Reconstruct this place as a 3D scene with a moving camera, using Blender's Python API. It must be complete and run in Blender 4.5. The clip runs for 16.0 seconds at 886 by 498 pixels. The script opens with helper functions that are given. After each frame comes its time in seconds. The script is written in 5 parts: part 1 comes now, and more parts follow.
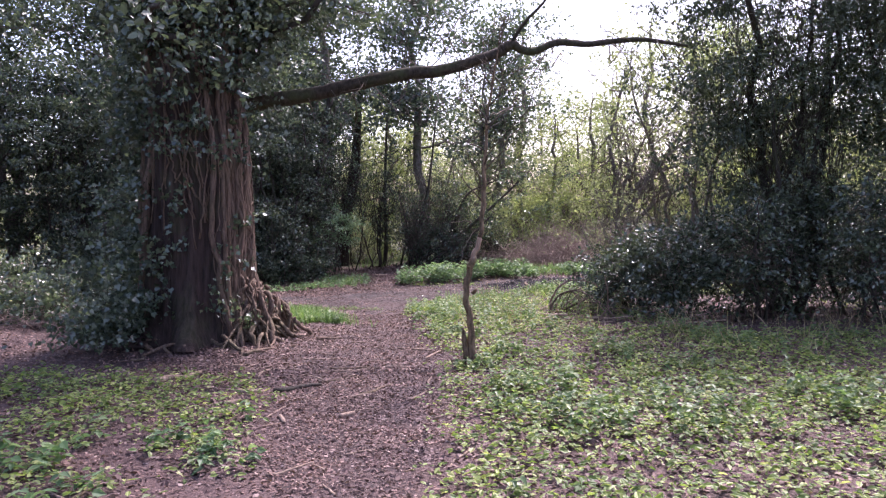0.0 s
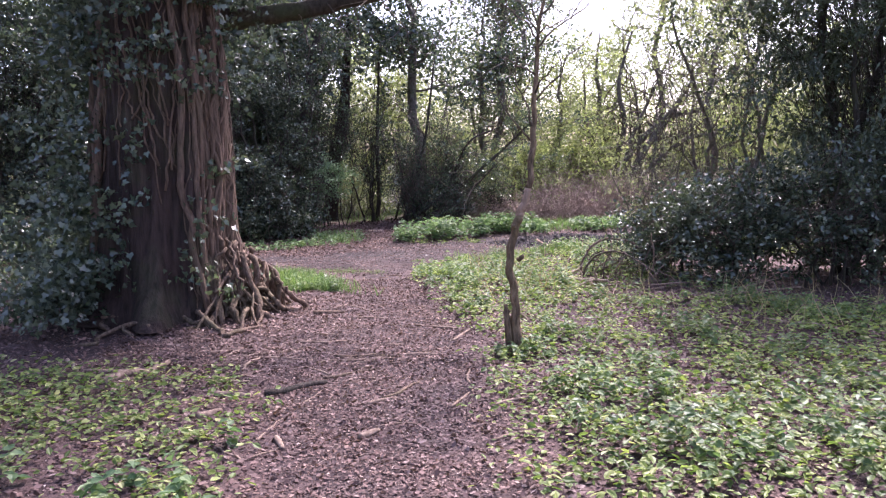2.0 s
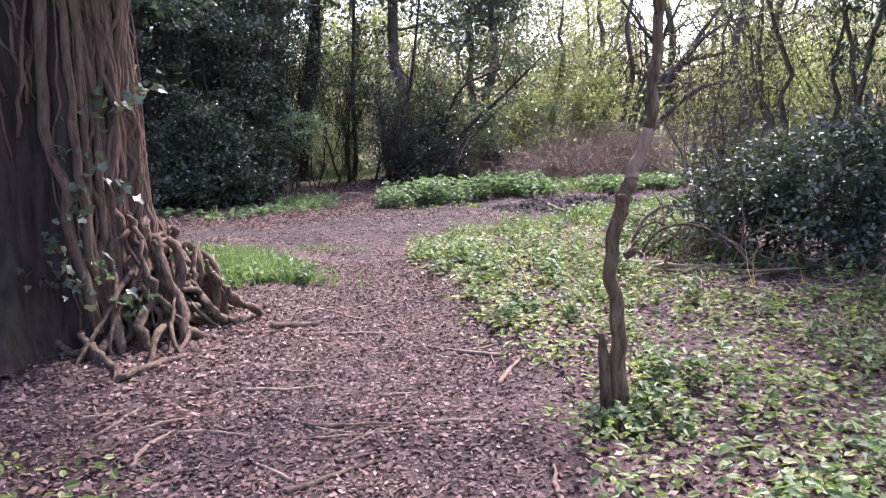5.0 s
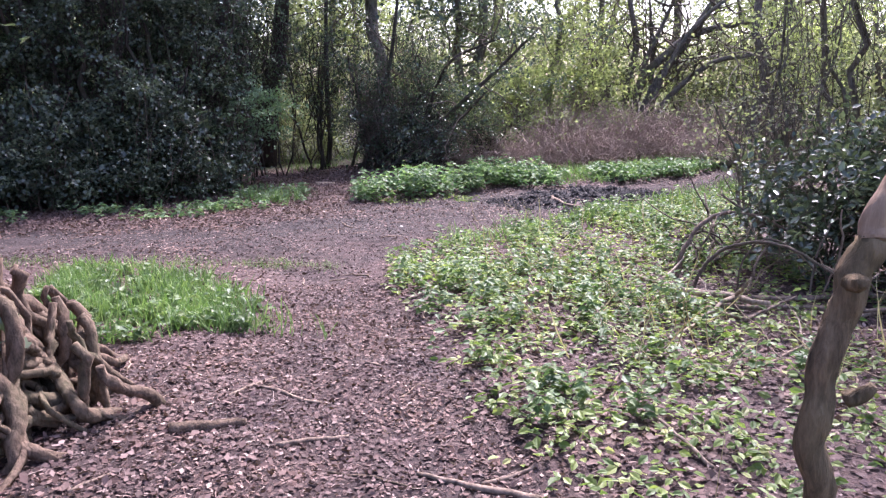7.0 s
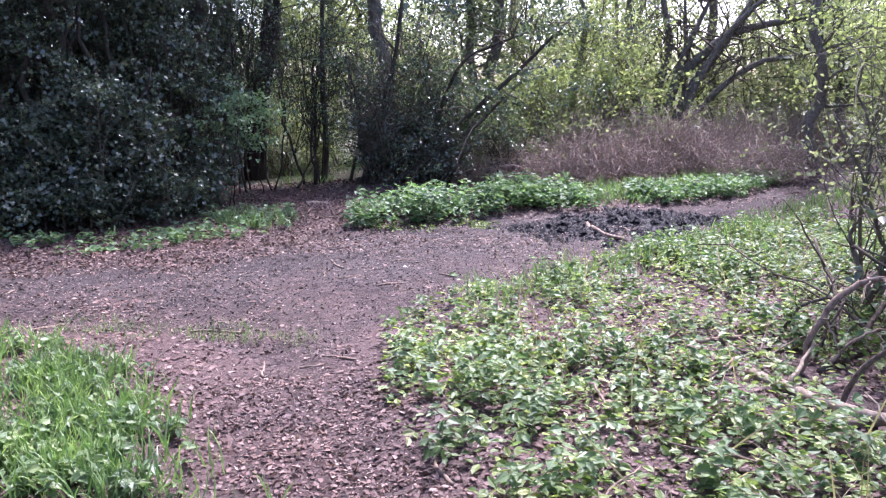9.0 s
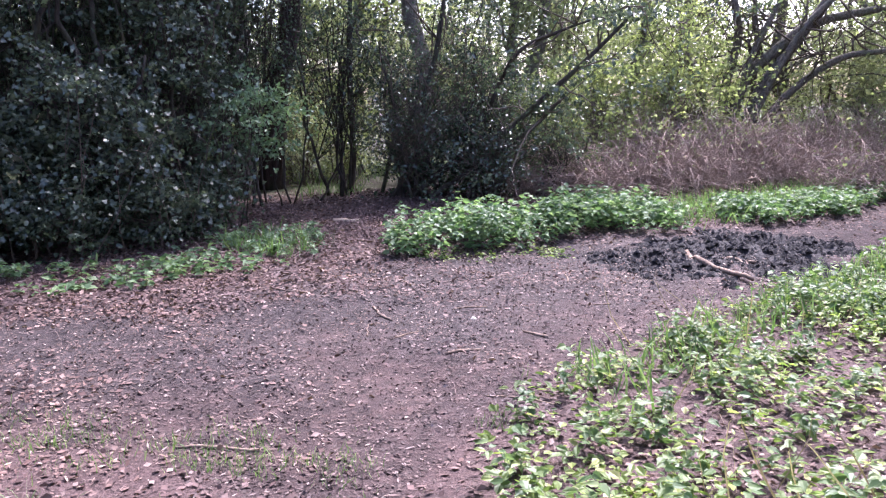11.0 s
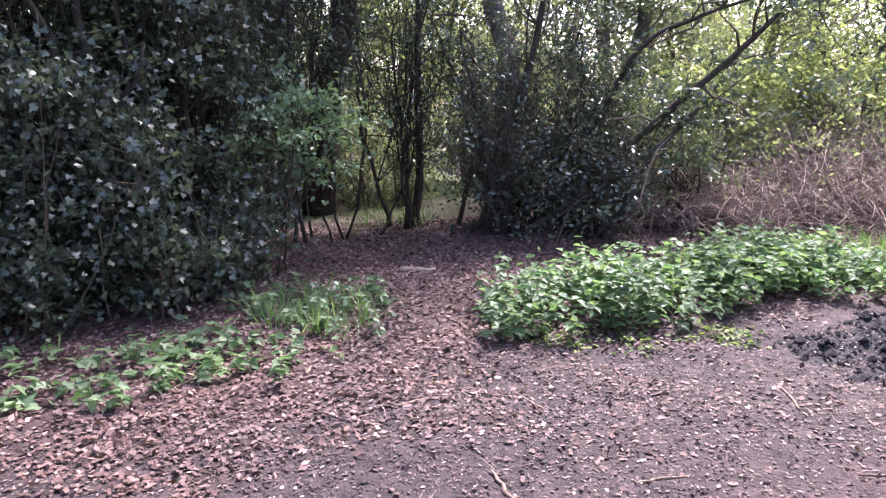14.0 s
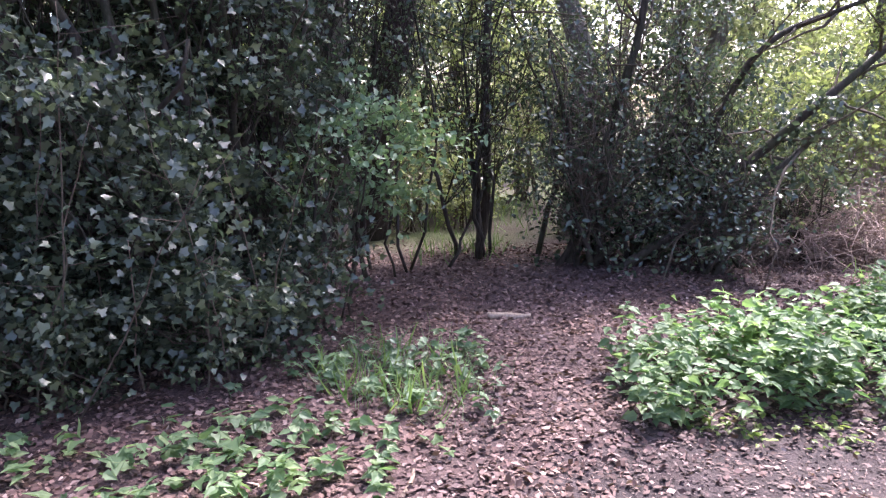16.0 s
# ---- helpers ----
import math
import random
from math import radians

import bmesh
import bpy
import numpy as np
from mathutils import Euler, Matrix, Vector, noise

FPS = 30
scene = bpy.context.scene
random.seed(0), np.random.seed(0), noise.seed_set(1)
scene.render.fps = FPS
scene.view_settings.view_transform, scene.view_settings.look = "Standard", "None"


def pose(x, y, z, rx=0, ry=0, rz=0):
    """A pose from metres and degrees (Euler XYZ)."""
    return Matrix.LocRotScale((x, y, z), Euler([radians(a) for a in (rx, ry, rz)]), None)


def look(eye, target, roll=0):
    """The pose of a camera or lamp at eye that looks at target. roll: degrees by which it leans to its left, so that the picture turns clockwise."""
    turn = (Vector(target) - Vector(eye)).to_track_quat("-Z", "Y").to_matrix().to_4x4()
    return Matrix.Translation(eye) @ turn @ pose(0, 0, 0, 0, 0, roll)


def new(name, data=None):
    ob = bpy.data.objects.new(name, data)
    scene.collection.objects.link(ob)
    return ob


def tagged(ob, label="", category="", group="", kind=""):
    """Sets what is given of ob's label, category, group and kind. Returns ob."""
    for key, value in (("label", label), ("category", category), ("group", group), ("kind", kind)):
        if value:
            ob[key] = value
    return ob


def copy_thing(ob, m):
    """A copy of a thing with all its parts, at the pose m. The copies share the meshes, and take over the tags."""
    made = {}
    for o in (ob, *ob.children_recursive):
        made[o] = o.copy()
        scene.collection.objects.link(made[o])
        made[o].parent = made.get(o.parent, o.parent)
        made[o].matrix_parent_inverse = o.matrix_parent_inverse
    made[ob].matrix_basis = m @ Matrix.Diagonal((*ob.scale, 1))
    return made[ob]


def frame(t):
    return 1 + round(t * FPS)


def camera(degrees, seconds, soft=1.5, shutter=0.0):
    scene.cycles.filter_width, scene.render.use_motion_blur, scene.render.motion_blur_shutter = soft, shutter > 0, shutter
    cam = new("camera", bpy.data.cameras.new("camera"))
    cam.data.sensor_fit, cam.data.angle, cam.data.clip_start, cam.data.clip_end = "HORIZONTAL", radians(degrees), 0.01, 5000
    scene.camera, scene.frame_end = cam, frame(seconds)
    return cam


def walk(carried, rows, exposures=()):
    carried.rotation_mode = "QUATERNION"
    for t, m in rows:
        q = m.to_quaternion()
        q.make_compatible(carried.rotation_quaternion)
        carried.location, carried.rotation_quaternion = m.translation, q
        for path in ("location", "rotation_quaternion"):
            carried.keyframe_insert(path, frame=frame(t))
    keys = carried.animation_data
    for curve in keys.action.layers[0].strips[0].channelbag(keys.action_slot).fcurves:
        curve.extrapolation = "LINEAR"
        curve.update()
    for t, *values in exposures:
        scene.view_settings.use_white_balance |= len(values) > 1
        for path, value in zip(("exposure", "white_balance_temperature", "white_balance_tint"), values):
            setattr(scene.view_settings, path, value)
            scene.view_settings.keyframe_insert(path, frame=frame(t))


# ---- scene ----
cam = camera(60.4, 16.0, soft=1.25)
EXPO, TINT = 1.86, 31
METRES, EYE, TILT, LEAN, TURN = 14.3, 1.5, 0.0, 0.0, 0.0
ROWS = [
    (0.0, 0.0, 0.0, 0.0, -0.04, -2.78, 0.82),
    (0.5, -0.0071, 0.0318, -0.0017, -0.42, -3.35, 0.82),
    (1.0, -0.0128, 0.0657, -0.0033, -0.75, -3.91, 0.83),
    (1.5, -0.0213, 0.0944, -0.0043, -1.11, -5.04, 0.79),
    (2.0, -0.0313, 0.1236, -0.0046, -1.44, -6.36, 0.8),
    (2.5, -0.0373, 0.1502, -0.0071, -1.8, -7.25, 0.81),
    (3.0, -0.0436, 0.1788, -0.0095, -2.14, -7.98, 0.84),
    (5.5, -0.0513, 0.3468, -0.016, -3.89, -10.02, 0.89),
    (6.0, -0.0495, 0.3789, -0.0144, -4.26, -10.66, 0.87),
    (6.5, -0.0493, 0.4106, -0.0134, -4.58, -11.0, 0.78),
    (7.0, -0.0474, 0.4466, -0.0139, -4.85, -11.16, 0.76),
    (7.5, -0.0447, 0.4807, -0.012, -5.04, -11.13, 0.71),
    (8.0, -0.0416, 0.5161, -0.0111, -5.08, -11.09, 0.69),
    (8.5, -0.0395, 0.5491, -0.0095, -4.99, -11.04, 0.54),
    (9.0, -0.0412, 0.583, -0.0103, -4.31, -11.0, 0.48),
    (11.5, -0.0719, 0.7503, -0.0132, -3.11, -10.88, 0.36),
    (12.0, -0.076, 0.7819, -0.013, -2.92, -10.86, 0.42),
    (12.5, -0.0781, 0.8122, -0.0111, -2.93, -10.81, 0.4),
    (13.0, -0.083, 0.8435, -0.0105, -3.03, -10.82, 0.36),
    (13.5, -0.0881, 0.8707, -0.0095, -2.37, -10.81, 0.22),
    (14.0, -0.0953, 0.8953, -0.0106, 0.12, -10.61, 0.04),
    (14.5, -0.1067, 0.9196, -0.0107, 1.59, -10.53, 0.11),
    (15.0, -0.1167, 0.9436, -0.0104, 1.7, -10.44, 0.22),
    (15.5, -0.1245, 0.9621, -0.0112, 1.08, -10.25, 0.25),
    (16.0, -0.136, 0.9779, -0.0092, 1.53, -9.89, 0.03),
]
walk(cam, [(t, pose(0, 0, EYE, TILT, LEAN, TURN) @ pose(METRES * x, METRES * y, METRES * z, 90 + pitch, roll, yaw)) for t, x, y, z, yaw, pitch, roll in ROWS],
     exposures=[(0.0, EXPO - 0.25, 6050, TINT), (3.0, EXPO, 6050, TINT), (7.0, EXPO, 5800, TINT - 4), (9.0, EXPO + 0.12, 5550, TINT - 4), (13.0, EXPO + 0.28, 5900, TINT - 4), (16.0, EXPO + 0.62, 6000, TINT - 4)])

# ---- world and sun: hazy bright sky, veiled sun high ahead ----
SUN_EL, SUN_AZ = 55.0, 31.0          # azimuth: degrees from +y towards +x
world = bpy.data.worlds.new("sky")
scene.world = world
world.use_nodes = True
wn = world.node_tree
sky = wn.nodes.new("ShaderNodeTexSky")
sky.sky_type = "NISHITA"
sky.sun_disc = False
sky.sun_elevation, sky.sun_rotation = radians(SUN_EL), radians(SUN_AZ)
sky.air_density, sky.dust_density, sky.ozone_density = 1.0, 4.0, 1.0
bg = wn.nodes["Background"]
wn.links.new(sky.outputs[0], bg.inputs[0])
bg.inputs[1].default_value = 0.15
sun_data = bpy.data.lights.new("sun", "SUN")
sun_data.energy, sun_data.angle, sun_data.color = 3.2, radians(8), (1.0, 0.95, 0.88)
sun = new("sun", sun_data)
sa, se = radians(SUN_AZ), radians(SUN_EL)
sun.matrix_world = look((20 * math.sin(sa) * math.cos(se), 20 * math.cos(sa) * math.cos(se), 20 * math.sin(se)), (0, 0, 0))


# ---- materials ----
def material(name):
    m = bpy.data.materials.new(name)
    m.use_nodes = True
    nt = m.node_tree
    nt.nodes.clear()
    out = nt.nodes.new("ShaderNodeOutputMaterial")

    def node(kind, **sockets):
        n = nt.nodes.new("ShaderNode" + kind)
        for key, value in sockets.items():
            n.inputs[key.replace("_", " ")].default_value = value
        return n
    return m, nt, out, node


def ramp(node, nt, fac, stops):
    r = node("ValToRGB")
    el = r.color_ramp.elements
    while len(el) < len(stops):
        el.new(0.5)
    for e, (p, c) in zip(el, stops):
        e.position, e.color = p, (*c, 1)
    nt.links.new(fac, r.inputs[0])
    return r.outputs[0]


def mix(node, nt, fac, a, b, kind="MIX"):
    n = node("MixRGB")
    n.blend_type = kind
    for s, v in ((0, fac), (1, a), (2, b)):
        if isinstance(v, bpy.types.NodeSocket):
            nt.links.new(v, n.inputs[s])
        else:
            n.inputs[s].default_value = v if s == 0 else (*v, 1)
    return n.outputs[0]


def leaf_material(name, stops, rough=0.45, through_light=0.3, spec=0.5):
    """Leaves: colour differs leaf by leaf and, slowly, from bough to bough."""
    m, nt, out, node = material(name)
    geo = node("NewGeometry")
    col = ramp(node, nt, geo.outputs["Random Per Island"], stops)
    tc = node("TexCoord")
    big = node("TexNoise", Scale=1.7, Detail=3.0)
    nt.links.new(tc.outputs["Object"], big.inputs["Vector"])
    shade = ramp(node, nt, big.outputs["Fac"], [(0.3, (0.7, 0.72, 0.75)), (0.7, (1.2, 1.18, 1.05))])
    col = mix(node, nt, 1.0, col, shade, "MULTIPLY")
    fine = node("TexNoise", Scale=90.0, Detail=2.0)
    nt.links.new(tc.outputs["Object"], fine.inputs["Vector"])
    bump = node("Bump", Strength=0.35, Distance=0.004)
    nt.links.new(fine.outputs["Fac"], bump.inputs["Height"])
    p = node("BsdfPrincipled", Roughness=rough)
    p.inputs["Specular IOR Level"].default_value = spec
    nt.links.new(col, p.inputs["Base Color"])
    nt.links.new(bump.outputs[0], p.inputs["Normal"])
    tr = node("BsdfTranslucent")
    nt.links.new(mix(node, nt, 1.0, col, (1.25, 1.4, 0.85), "MULTIPLY"), tr.inputs[0])
    ms = node("MixShader", Fac=through_light)
    nt.links.new(p.outputs[0], ms.inputs[1])
    nt.links.new(tr.outputs[0], ms.inputs[2])
    nt.links.new(ms.outputs[0], out.inputs[0])
    return m


def bark_material(name, dark, light, moss=(0.06, 0.08, 0.03), moss_amount=0.3, scale=14.0, stretch=0.18, rough=0.9, depth=0.02):
    """Bark: furrows along the height, patches of green algae."""
    m, nt, out, node = material(name)
    tc = node("TexCoord")
    mp = node("Mapping")
    mp.inputs["Scale"].default_value = (1, 1, stretch)
    nt.links.new(tc.outputs["Object"], mp.inputs[0])
    n1 = node("TexNoise", Scale=scale, Detail=6.0, Roughness=0.65)
    nt.links.new(mp.outputs[0], n1.inputs["Vector"])
    col = ramp(node, nt, n1.outputs["Fac"], [(0.32, dark), (0.68, light)])
    n2 = node("TexNoise", Scale=3.1, Detail=4.0)
    nt.links.new(tc.outputs["Object"], n2.inputs["Vector"])
    fac = ramp(node, nt, n2.outputs["Fac"], [(0.48, (0, 0, 0)), (0.68, (moss_amount,) * 3)])
    col = mix(node, nt, fac, col, moss)
    geo = node("NewGeometry")
    tone = ramp(node, nt, geo.outputs["Random Per Island"], [(0, (0.75, 0.75, 0.75)), (1, (1.25, 1.22, 1.2))])
    col = mix(node, nt, 1.0, col, tone, "MULTIPLY")
    bump = node("Bump", Strength=0.9, Distance=depth)
    nt.links.new(n1.outputs["Fac"], bump.inputs["Height"])
    p = node("BsdfPrincipled", Roughness=rough)
    p.inputs["Specular IOR Level"].default_value = 0.25
    nt.links.new(col, p.inputs["Base Color"])
    nt.links.new(bump.outputs[0], p.inputs["Normal"])
    nt.links.new(p.outputs[0], out.inputs[0])
    return m


def ground_material():
    m, nt, out, node = material("woodland_soil")
    tc = node("TexCoord")

    def noise_tex(scale, detail=5.0, rough=0.6):
        n = node("TexNoise", Scale=scale, Detail=detail, Roughness=rough)
        nt.links.new(tc.outputs["Object"], n.inputs["Vector"])
        return n.outputs["Fac"]
    fine, mid, big = noise_tex(70, 6, 0.7), noise_tex(9), noise_tex(1.3, 4)
    soil = ramp(node, nt, mid, [(0.3, (0.026, 0.017, 0.0165)), (0.55, (0.053, 0.034, 0.033)), (0.75, (0.098, 0.064, 0.06))])
    litter = ramp(node, nt, fine, [(0.3, (0.028, 0.017, 0.016)), (0.5, (0.07, 0.043, 0.041)), (0.7, (0.15, 0.098, 0.092))])
    green = ramp(node, nt, fine, [(0.3, (0.035, 0.055, 0.015)), (0.7, (0.11, 0.16, 0.04))])
    mud_and_band = ramp(node, nt, mid, [(0.35, (0.016, 0.014, 0.015)), (0.7, (0.05, 0.044, 0.046))])
    soil = mix(node, nt, 1.0, soil, ramp(node, nt, big, [(0.3, (0.8, 0.8, 0.82)), (0.7, (1.25, 1.2, 1.18))]), "MULTIPLY")
    soil = mix(node, nt, 1.0, soil, ramp(node, nt, fine, [(0.3, (0.72, 0.72, 0.72)), (0.7, (1.25, 1.25, 1.25))]), "MULTIPLY")

    def attr(name):
        a = node("Attribute")
        a.attribute_name = name
        return a.outputs["Fac"]
    col = mix(node, nt, attr("path"), litter, soil)
    col = mix(node, nt, attr("green"), col, green)
    col = mix(node, nt, attr("mud_and_band"), col, mud_and_band)
    b1 = node("Bump", Strength=0.8, Distance=0.012)
    nt.links.new(fine, b1.inputs["Height"])
    b2 = node("Bump", Strength=0.6, Distance=0.05)
    nt.links.new(mid, b2.inputs["Height"])
    nt.links.new(b1.outputs[0], b2.inputs["Normal"])
    p = node("BsdfPrincipled", Roughness=0.88)
    p.inputs["Specular IOR Level"].default_value = 0.3
    nt.links.new(col, p.inputs["Base Color"])
    nt.links.new(b2.outputs[0], p.inputs["Normal"])
    nt.links.new(p.outputs[0], out.inputs[0])
    return m


M_GROUND = ground_material()
M_IVY = leaf_material("ivy_leaf", [(0, (0.05, 0.068, 0.054)), (0.6, (0.092, 0.115, 0.086)), (1, (0.145, 0.17, 0.12))], 0.25, 0.3, 0.8)
M_HOLLY = leaf_material("holly_leaf", [(0, (0.05, 0.066, 0.052)), (0.7, (0.092, 0.114, 0.084)), (1, (0.15, 0.172, 0.12))], 0.2, 0.3, 0.95)
M_YEW = leaf_material("yew_needles", [(0, (0.036, 0.052, 0.032)), (1, (0.085, 0.105, 0.058))], 0.38, 0.15, 0.5)
M_GREEN = leaf_material("fresh_leaf", [(0, (0.075, 0.125, 0.056)), (0.6, (0.135, 0.195, 0.088)), (1, (0.22, 0.27, 0.13))], 0.45, 0.4, 0.4)
M_NETTLE = leaf_material("nettle_leaf", [(0, (0.085, 0.15, 0.075)), (0.6, (0.15, 0.225, 0.115)), (1, (0.24, 0.315, 0.175))], 0.5, 0.42, 0.4)
M_COVER = leaf_material("ground_cover_leaf", [(0, (0.075, 0.12, 0.036)), (0.5, (0.16, 0.215, 0.068)), (0.88, (0.265, 0.315, 0.105)), (1, (0.4, 0.395, 0.2))], 0.46, 0.42, 0.4)
M_ELDER = leaf_material("elder_leaf", [(0, (0.085, 0.14, 0.08)), (0.6, (0.14, 0.21, 0.115)), (1, (0.2, 0.28, 0.16))], 0.45, 0.3)
M_SCRUB = leaf_material("scrub_leaf", [(0, (0.06, 0.082, 0.056)), (0.6, (0.1, 0.125, 0.088)), (1, (0.16, 0.19, 0.13))], 0.22, 0.38, 0.85)
M_GRASS = leaf_material("grass_blade", [(0, (0.085, 0.155, 0.05)), (0.6, (0.145, 0.23, 0.08)), (1, (0.225, 0.3, 0.12))], 0.5, 0.35)
M_STRAW = leaf_material("dry_grass", [(0, (0.2, 0.15, 0.09)), (1, (0.42, 0.35, 0.24))], 0.7, 0.25, 0.3)
# no haze volume: these two leaf colours are paled and greyed to suggest it
M_SPRING = leaf_material("spring_leaf", [(0, (0.165, 0.19, 0.09)), (0.6, (0.275, 0.3, 0.15)), (1, (0.39, 0.405, 0.23))], 0.5, 0.55, 0.3)
M_DULL = leaf_material("hazed_leaf", [(0, (0.15, 0.165, 0.11)), (0.6, (0.235, 0.245, 0.16)), (1, (0.33, 0.33, 0.225))], 0.6, 0.5, 0.3)
M_LITTER = leaf_material("dead_leaf", [(0, (0.07, 0.041, 0.039)), (0.5, (0.13, 0.078, 0.074)), (0.88, (0.2, 0.128, 0.122)), (1, (0.33, 0.24, 0.225))], 0.7, 0.1, 0.3)
M_CHIP = leaf_material("wood_crumb", [(0, (0.03, 0.02, 0.019)), (0.45, (0.09, 0.058, 0.055)), (0.9, (0.175, 0.12, 0.113)), (1, (0.4, 0.31, 0.29))], 0.7, 0.0, 0.3)
M_TRUNK = bark_material("ivy_tree_bark", (0.013, 0.009, 0.008), (0.058, 0.037, 0.032), moss_amount=0.2, scale=16, stretch=0.12, depth=0.05)
M_VINE = bark_material("ivy_stem_bark", (0.05, 0.032, 0.024), (0.185, 0.122, 0.09), moss_amount=0.15, scale=40, rough=0.85, depth=0.008)
M_ROOT = bark_material("root_bark", (0.04, 0.027, 0.02), (0.195, 0.135, 0.1), moss_amount=0.3, scale=34, stretch=0.5, depth=0.018)
M_LIMB = bark_material("mossy_limb_bark", (0.02, 0.016, 0.013), (0.075, 0.058, 0.043), moss=(0.05, 0.065, 0.022), moss_amount=0.5, scale=22, stretch=0.7)
M_SAPLING = bark_material("sapling_bark", (0.04, 0.027, 0.018), (0.25, 0.172, 0.11), moss=(0.11, 0.10, 0.045), moss_amount=0.3, scale=34, stretch=0.22, depth=0.025)
M_BARE = bark_material("bare_wood", (0.2, 0.13, 0.095), (0.37, 0.26, 0.19), moss_amount=0.0, scale=40, stretch=0.15, depth=0.006)
# bough bark paled: distance haze is painted into its colour
M_HAZE = bark_material("hazed_bough_bark", (0.07, 0.058, 0.05), (0.21, 0.18, 0.155), moss=(0.1, 0.12, 0.06), moss_amount=0.4, scale=22, stretch=0.6)
M_STEM = bark_material("dark_stem_bark", (0.022, 0.018, 0.015), (0.075, 0.06, 0.05), moss_amount=0.3, scale=25)
M_TWIG = bark_material("twig_bark", (0.05, 0.038, 0.03), (0.16, 0.125, 0.10), moss_amount=0.2, scale=30, stretch=0.6)
M_STICK = bark_material("dead_stick_bark", (0.09, 0.062, 0.048), (0.3, 0.22, 0.175), moss_amount=0.1, scale=35, stretch=0.6, depth=0.006)
M_PALE = bark_material("bleached_branch", (0.15, 0.11, 0.085), (0.4, 0.32, 0.25), moss_amount=0.05, scale=35, stretch=0.6, depth=0.006)
M_BRAMBLE = bark_material("bramble_cane", (0.14, 0.1, 0.088), (0.4, 0.31, 0.27), moss_amount=0.0, scale=20, depth=0.003)
M_STONE = bark_material("pale_stone", (0.35, 0.32, 0.28), (0.6, 0.57, 0.52), moss_amount=0.05, scale=30, stretch=1, depth=0.004)
M_CLOD = bark_material("burnt_soil", (0.012, 0.011, 0.012), (0.05, 0.045, 0.047), moss_amount=0.0, scale=30, stretch=1, depth=0.01)


# ---- geometry helpers ----
class Geo:
    """Gathers vertices and polygons of one mesh."""

    def __init__(self):
        self.v, self.loops, self.sizes, self.n = [], [], [], 0

    def add(self, verts, polys):
        verts = np.asarray(verts, dtype=np.float64).reshape(-1, 3)
        for arr in polys:
            arr = np.asarray(arr, dtype=np.int64)
            self.loops.append((arr + self.n).ravel())
            self.sizes.append(np.full(len(arr), arr.shape[1]))
        self.v.append(verts)
        self.n += len(verts)
        return self

    def mesh(self, name, mat, origin=(0, 0, 0), smooth=True):
        v = np.concatenate(self.v) - np.asarray(origin)
        loops, sizes = np.concatenate(self.loops), np.concatenate(self.sizes)
        me = bpy.data.meshes.new(name)
        me.vertices.add(len(v))
        me.vertices.foreach_set("co", v.astype(np.float32).ravel())
        me.loops.add(len(loops))
        me.loops.foreach_set("vertex_index", loops.astype(np.int32))
        me.polygons.add(len(sizes))
        me.polygons.foreach_set("loop_start", np.concatenate(([0], np.cumsum(sizes)[:-1])).astype(np.int32))
        me.polygons.foreach_set("use_smooth", np.full(len(sizes), smooth))
        me.update(calc_edges=True)
        me.materials.append(mat)
        return me


def thing(name, place, label, category, group="", kind=""):
    ob = new(name)
    ob.location = place
    ob.empty_display_size = 0.1
    return tagged(ob, label, category, group, kind)


def origin_of(ob):
    p = Vector((0, 0, 0))
    while ob:
        p += ob.location
        ob = ob.parent
    return p


def part(name, geo, mat, parent, label="", smooth=True, kind=""):
    ob = new(name, geo.mesh(name, mat, origin_of(parent), smooth))
    ob.parent = parent
    return tagged(ob, label, kind=kind)


def stuff(name, geo, mat, label, category, smooth=False):
    return tagged(new(name, geo.mesh(name, mat, (0, 0, 0), smooth)), label, category, kind="stuff")


def unit(a):
    return a / np.maximum(np.linalg.norm(a, axis=-1, keepdims=True), 1e-9)


def tube(geo, pts, radii, sides=6, lump=0.0, rng=None):
    """A round branch through pts, closed at both ends; lump makes its outline uneven."""
    pts = np.asarray(pts, float)
    n = len(pts)
    radii = np.interp(np.linspace(0, 1, n), np.linspace(0, 1, len(radii)), radii)
    tan = unit(np.gradient(pts, axis=0))
    ref = np.array([0.31, 0.2, 0.93]) if abs(tan[:, 2]).mean() < 0.8 else np.array([0.93, 0.3, 0.1])
    u = unit(np.cross(tan, ref))
    w = np.cross(tan, u)
    a = np.linspace(0, 2 * np.pi, sides, endpoint=False)
    r = radii[:, None] * np.ones(sides)
    if lump and rng is not None:
        r = r * (1 + lump * rng.normal(size=(n, sides)))
    ring = pts[:, None] + r[..., None] * (np.cos(a)[None, :, None] * u[:, None] + np.sin(a)[None, :, None] * w[:, None])
    i = np.arange(n - 1)[:, None] * sides
    j = np.arange(sides)[None]
    k = (j + 1) % sides
    quads = np.stack([i + j, i + k, i + k + sides, i + j + sides], -1).reshape(-1, 4)
    caps = np.stack([np.arange(sides)[::-1], np.arange(sides) + (n - 1) * sides])
    return geo.add(ring.reshape(-1, 3), [quads, caps])


def curve(ctrl, n):
    """A smooth line of n points through the control points."""
    ctrl = np.asarray(ctrl, float)
    m = len(ctrl)
    ext = np.vstack([2 * ctrl[0] - ctrl[1], ctrl, 2 * ctrl[-1] - ctrl[-2]])
    out = []
    for t in np.linspace(0, m - 1 - 1e-6, n):
        i = int(t)
        f = t - i
        p0, p1, p2, p3 = ext[i:i + 4]
        out.append(0.5 * (2 * p1 + (p2 - p0) * f + (2 * p0 - 5 * p1 + 4 * p2 - p3) * f * f + (3 * p1 - p0 - 3 * p2 + p3) * f ** 3))
    return np.array(out)


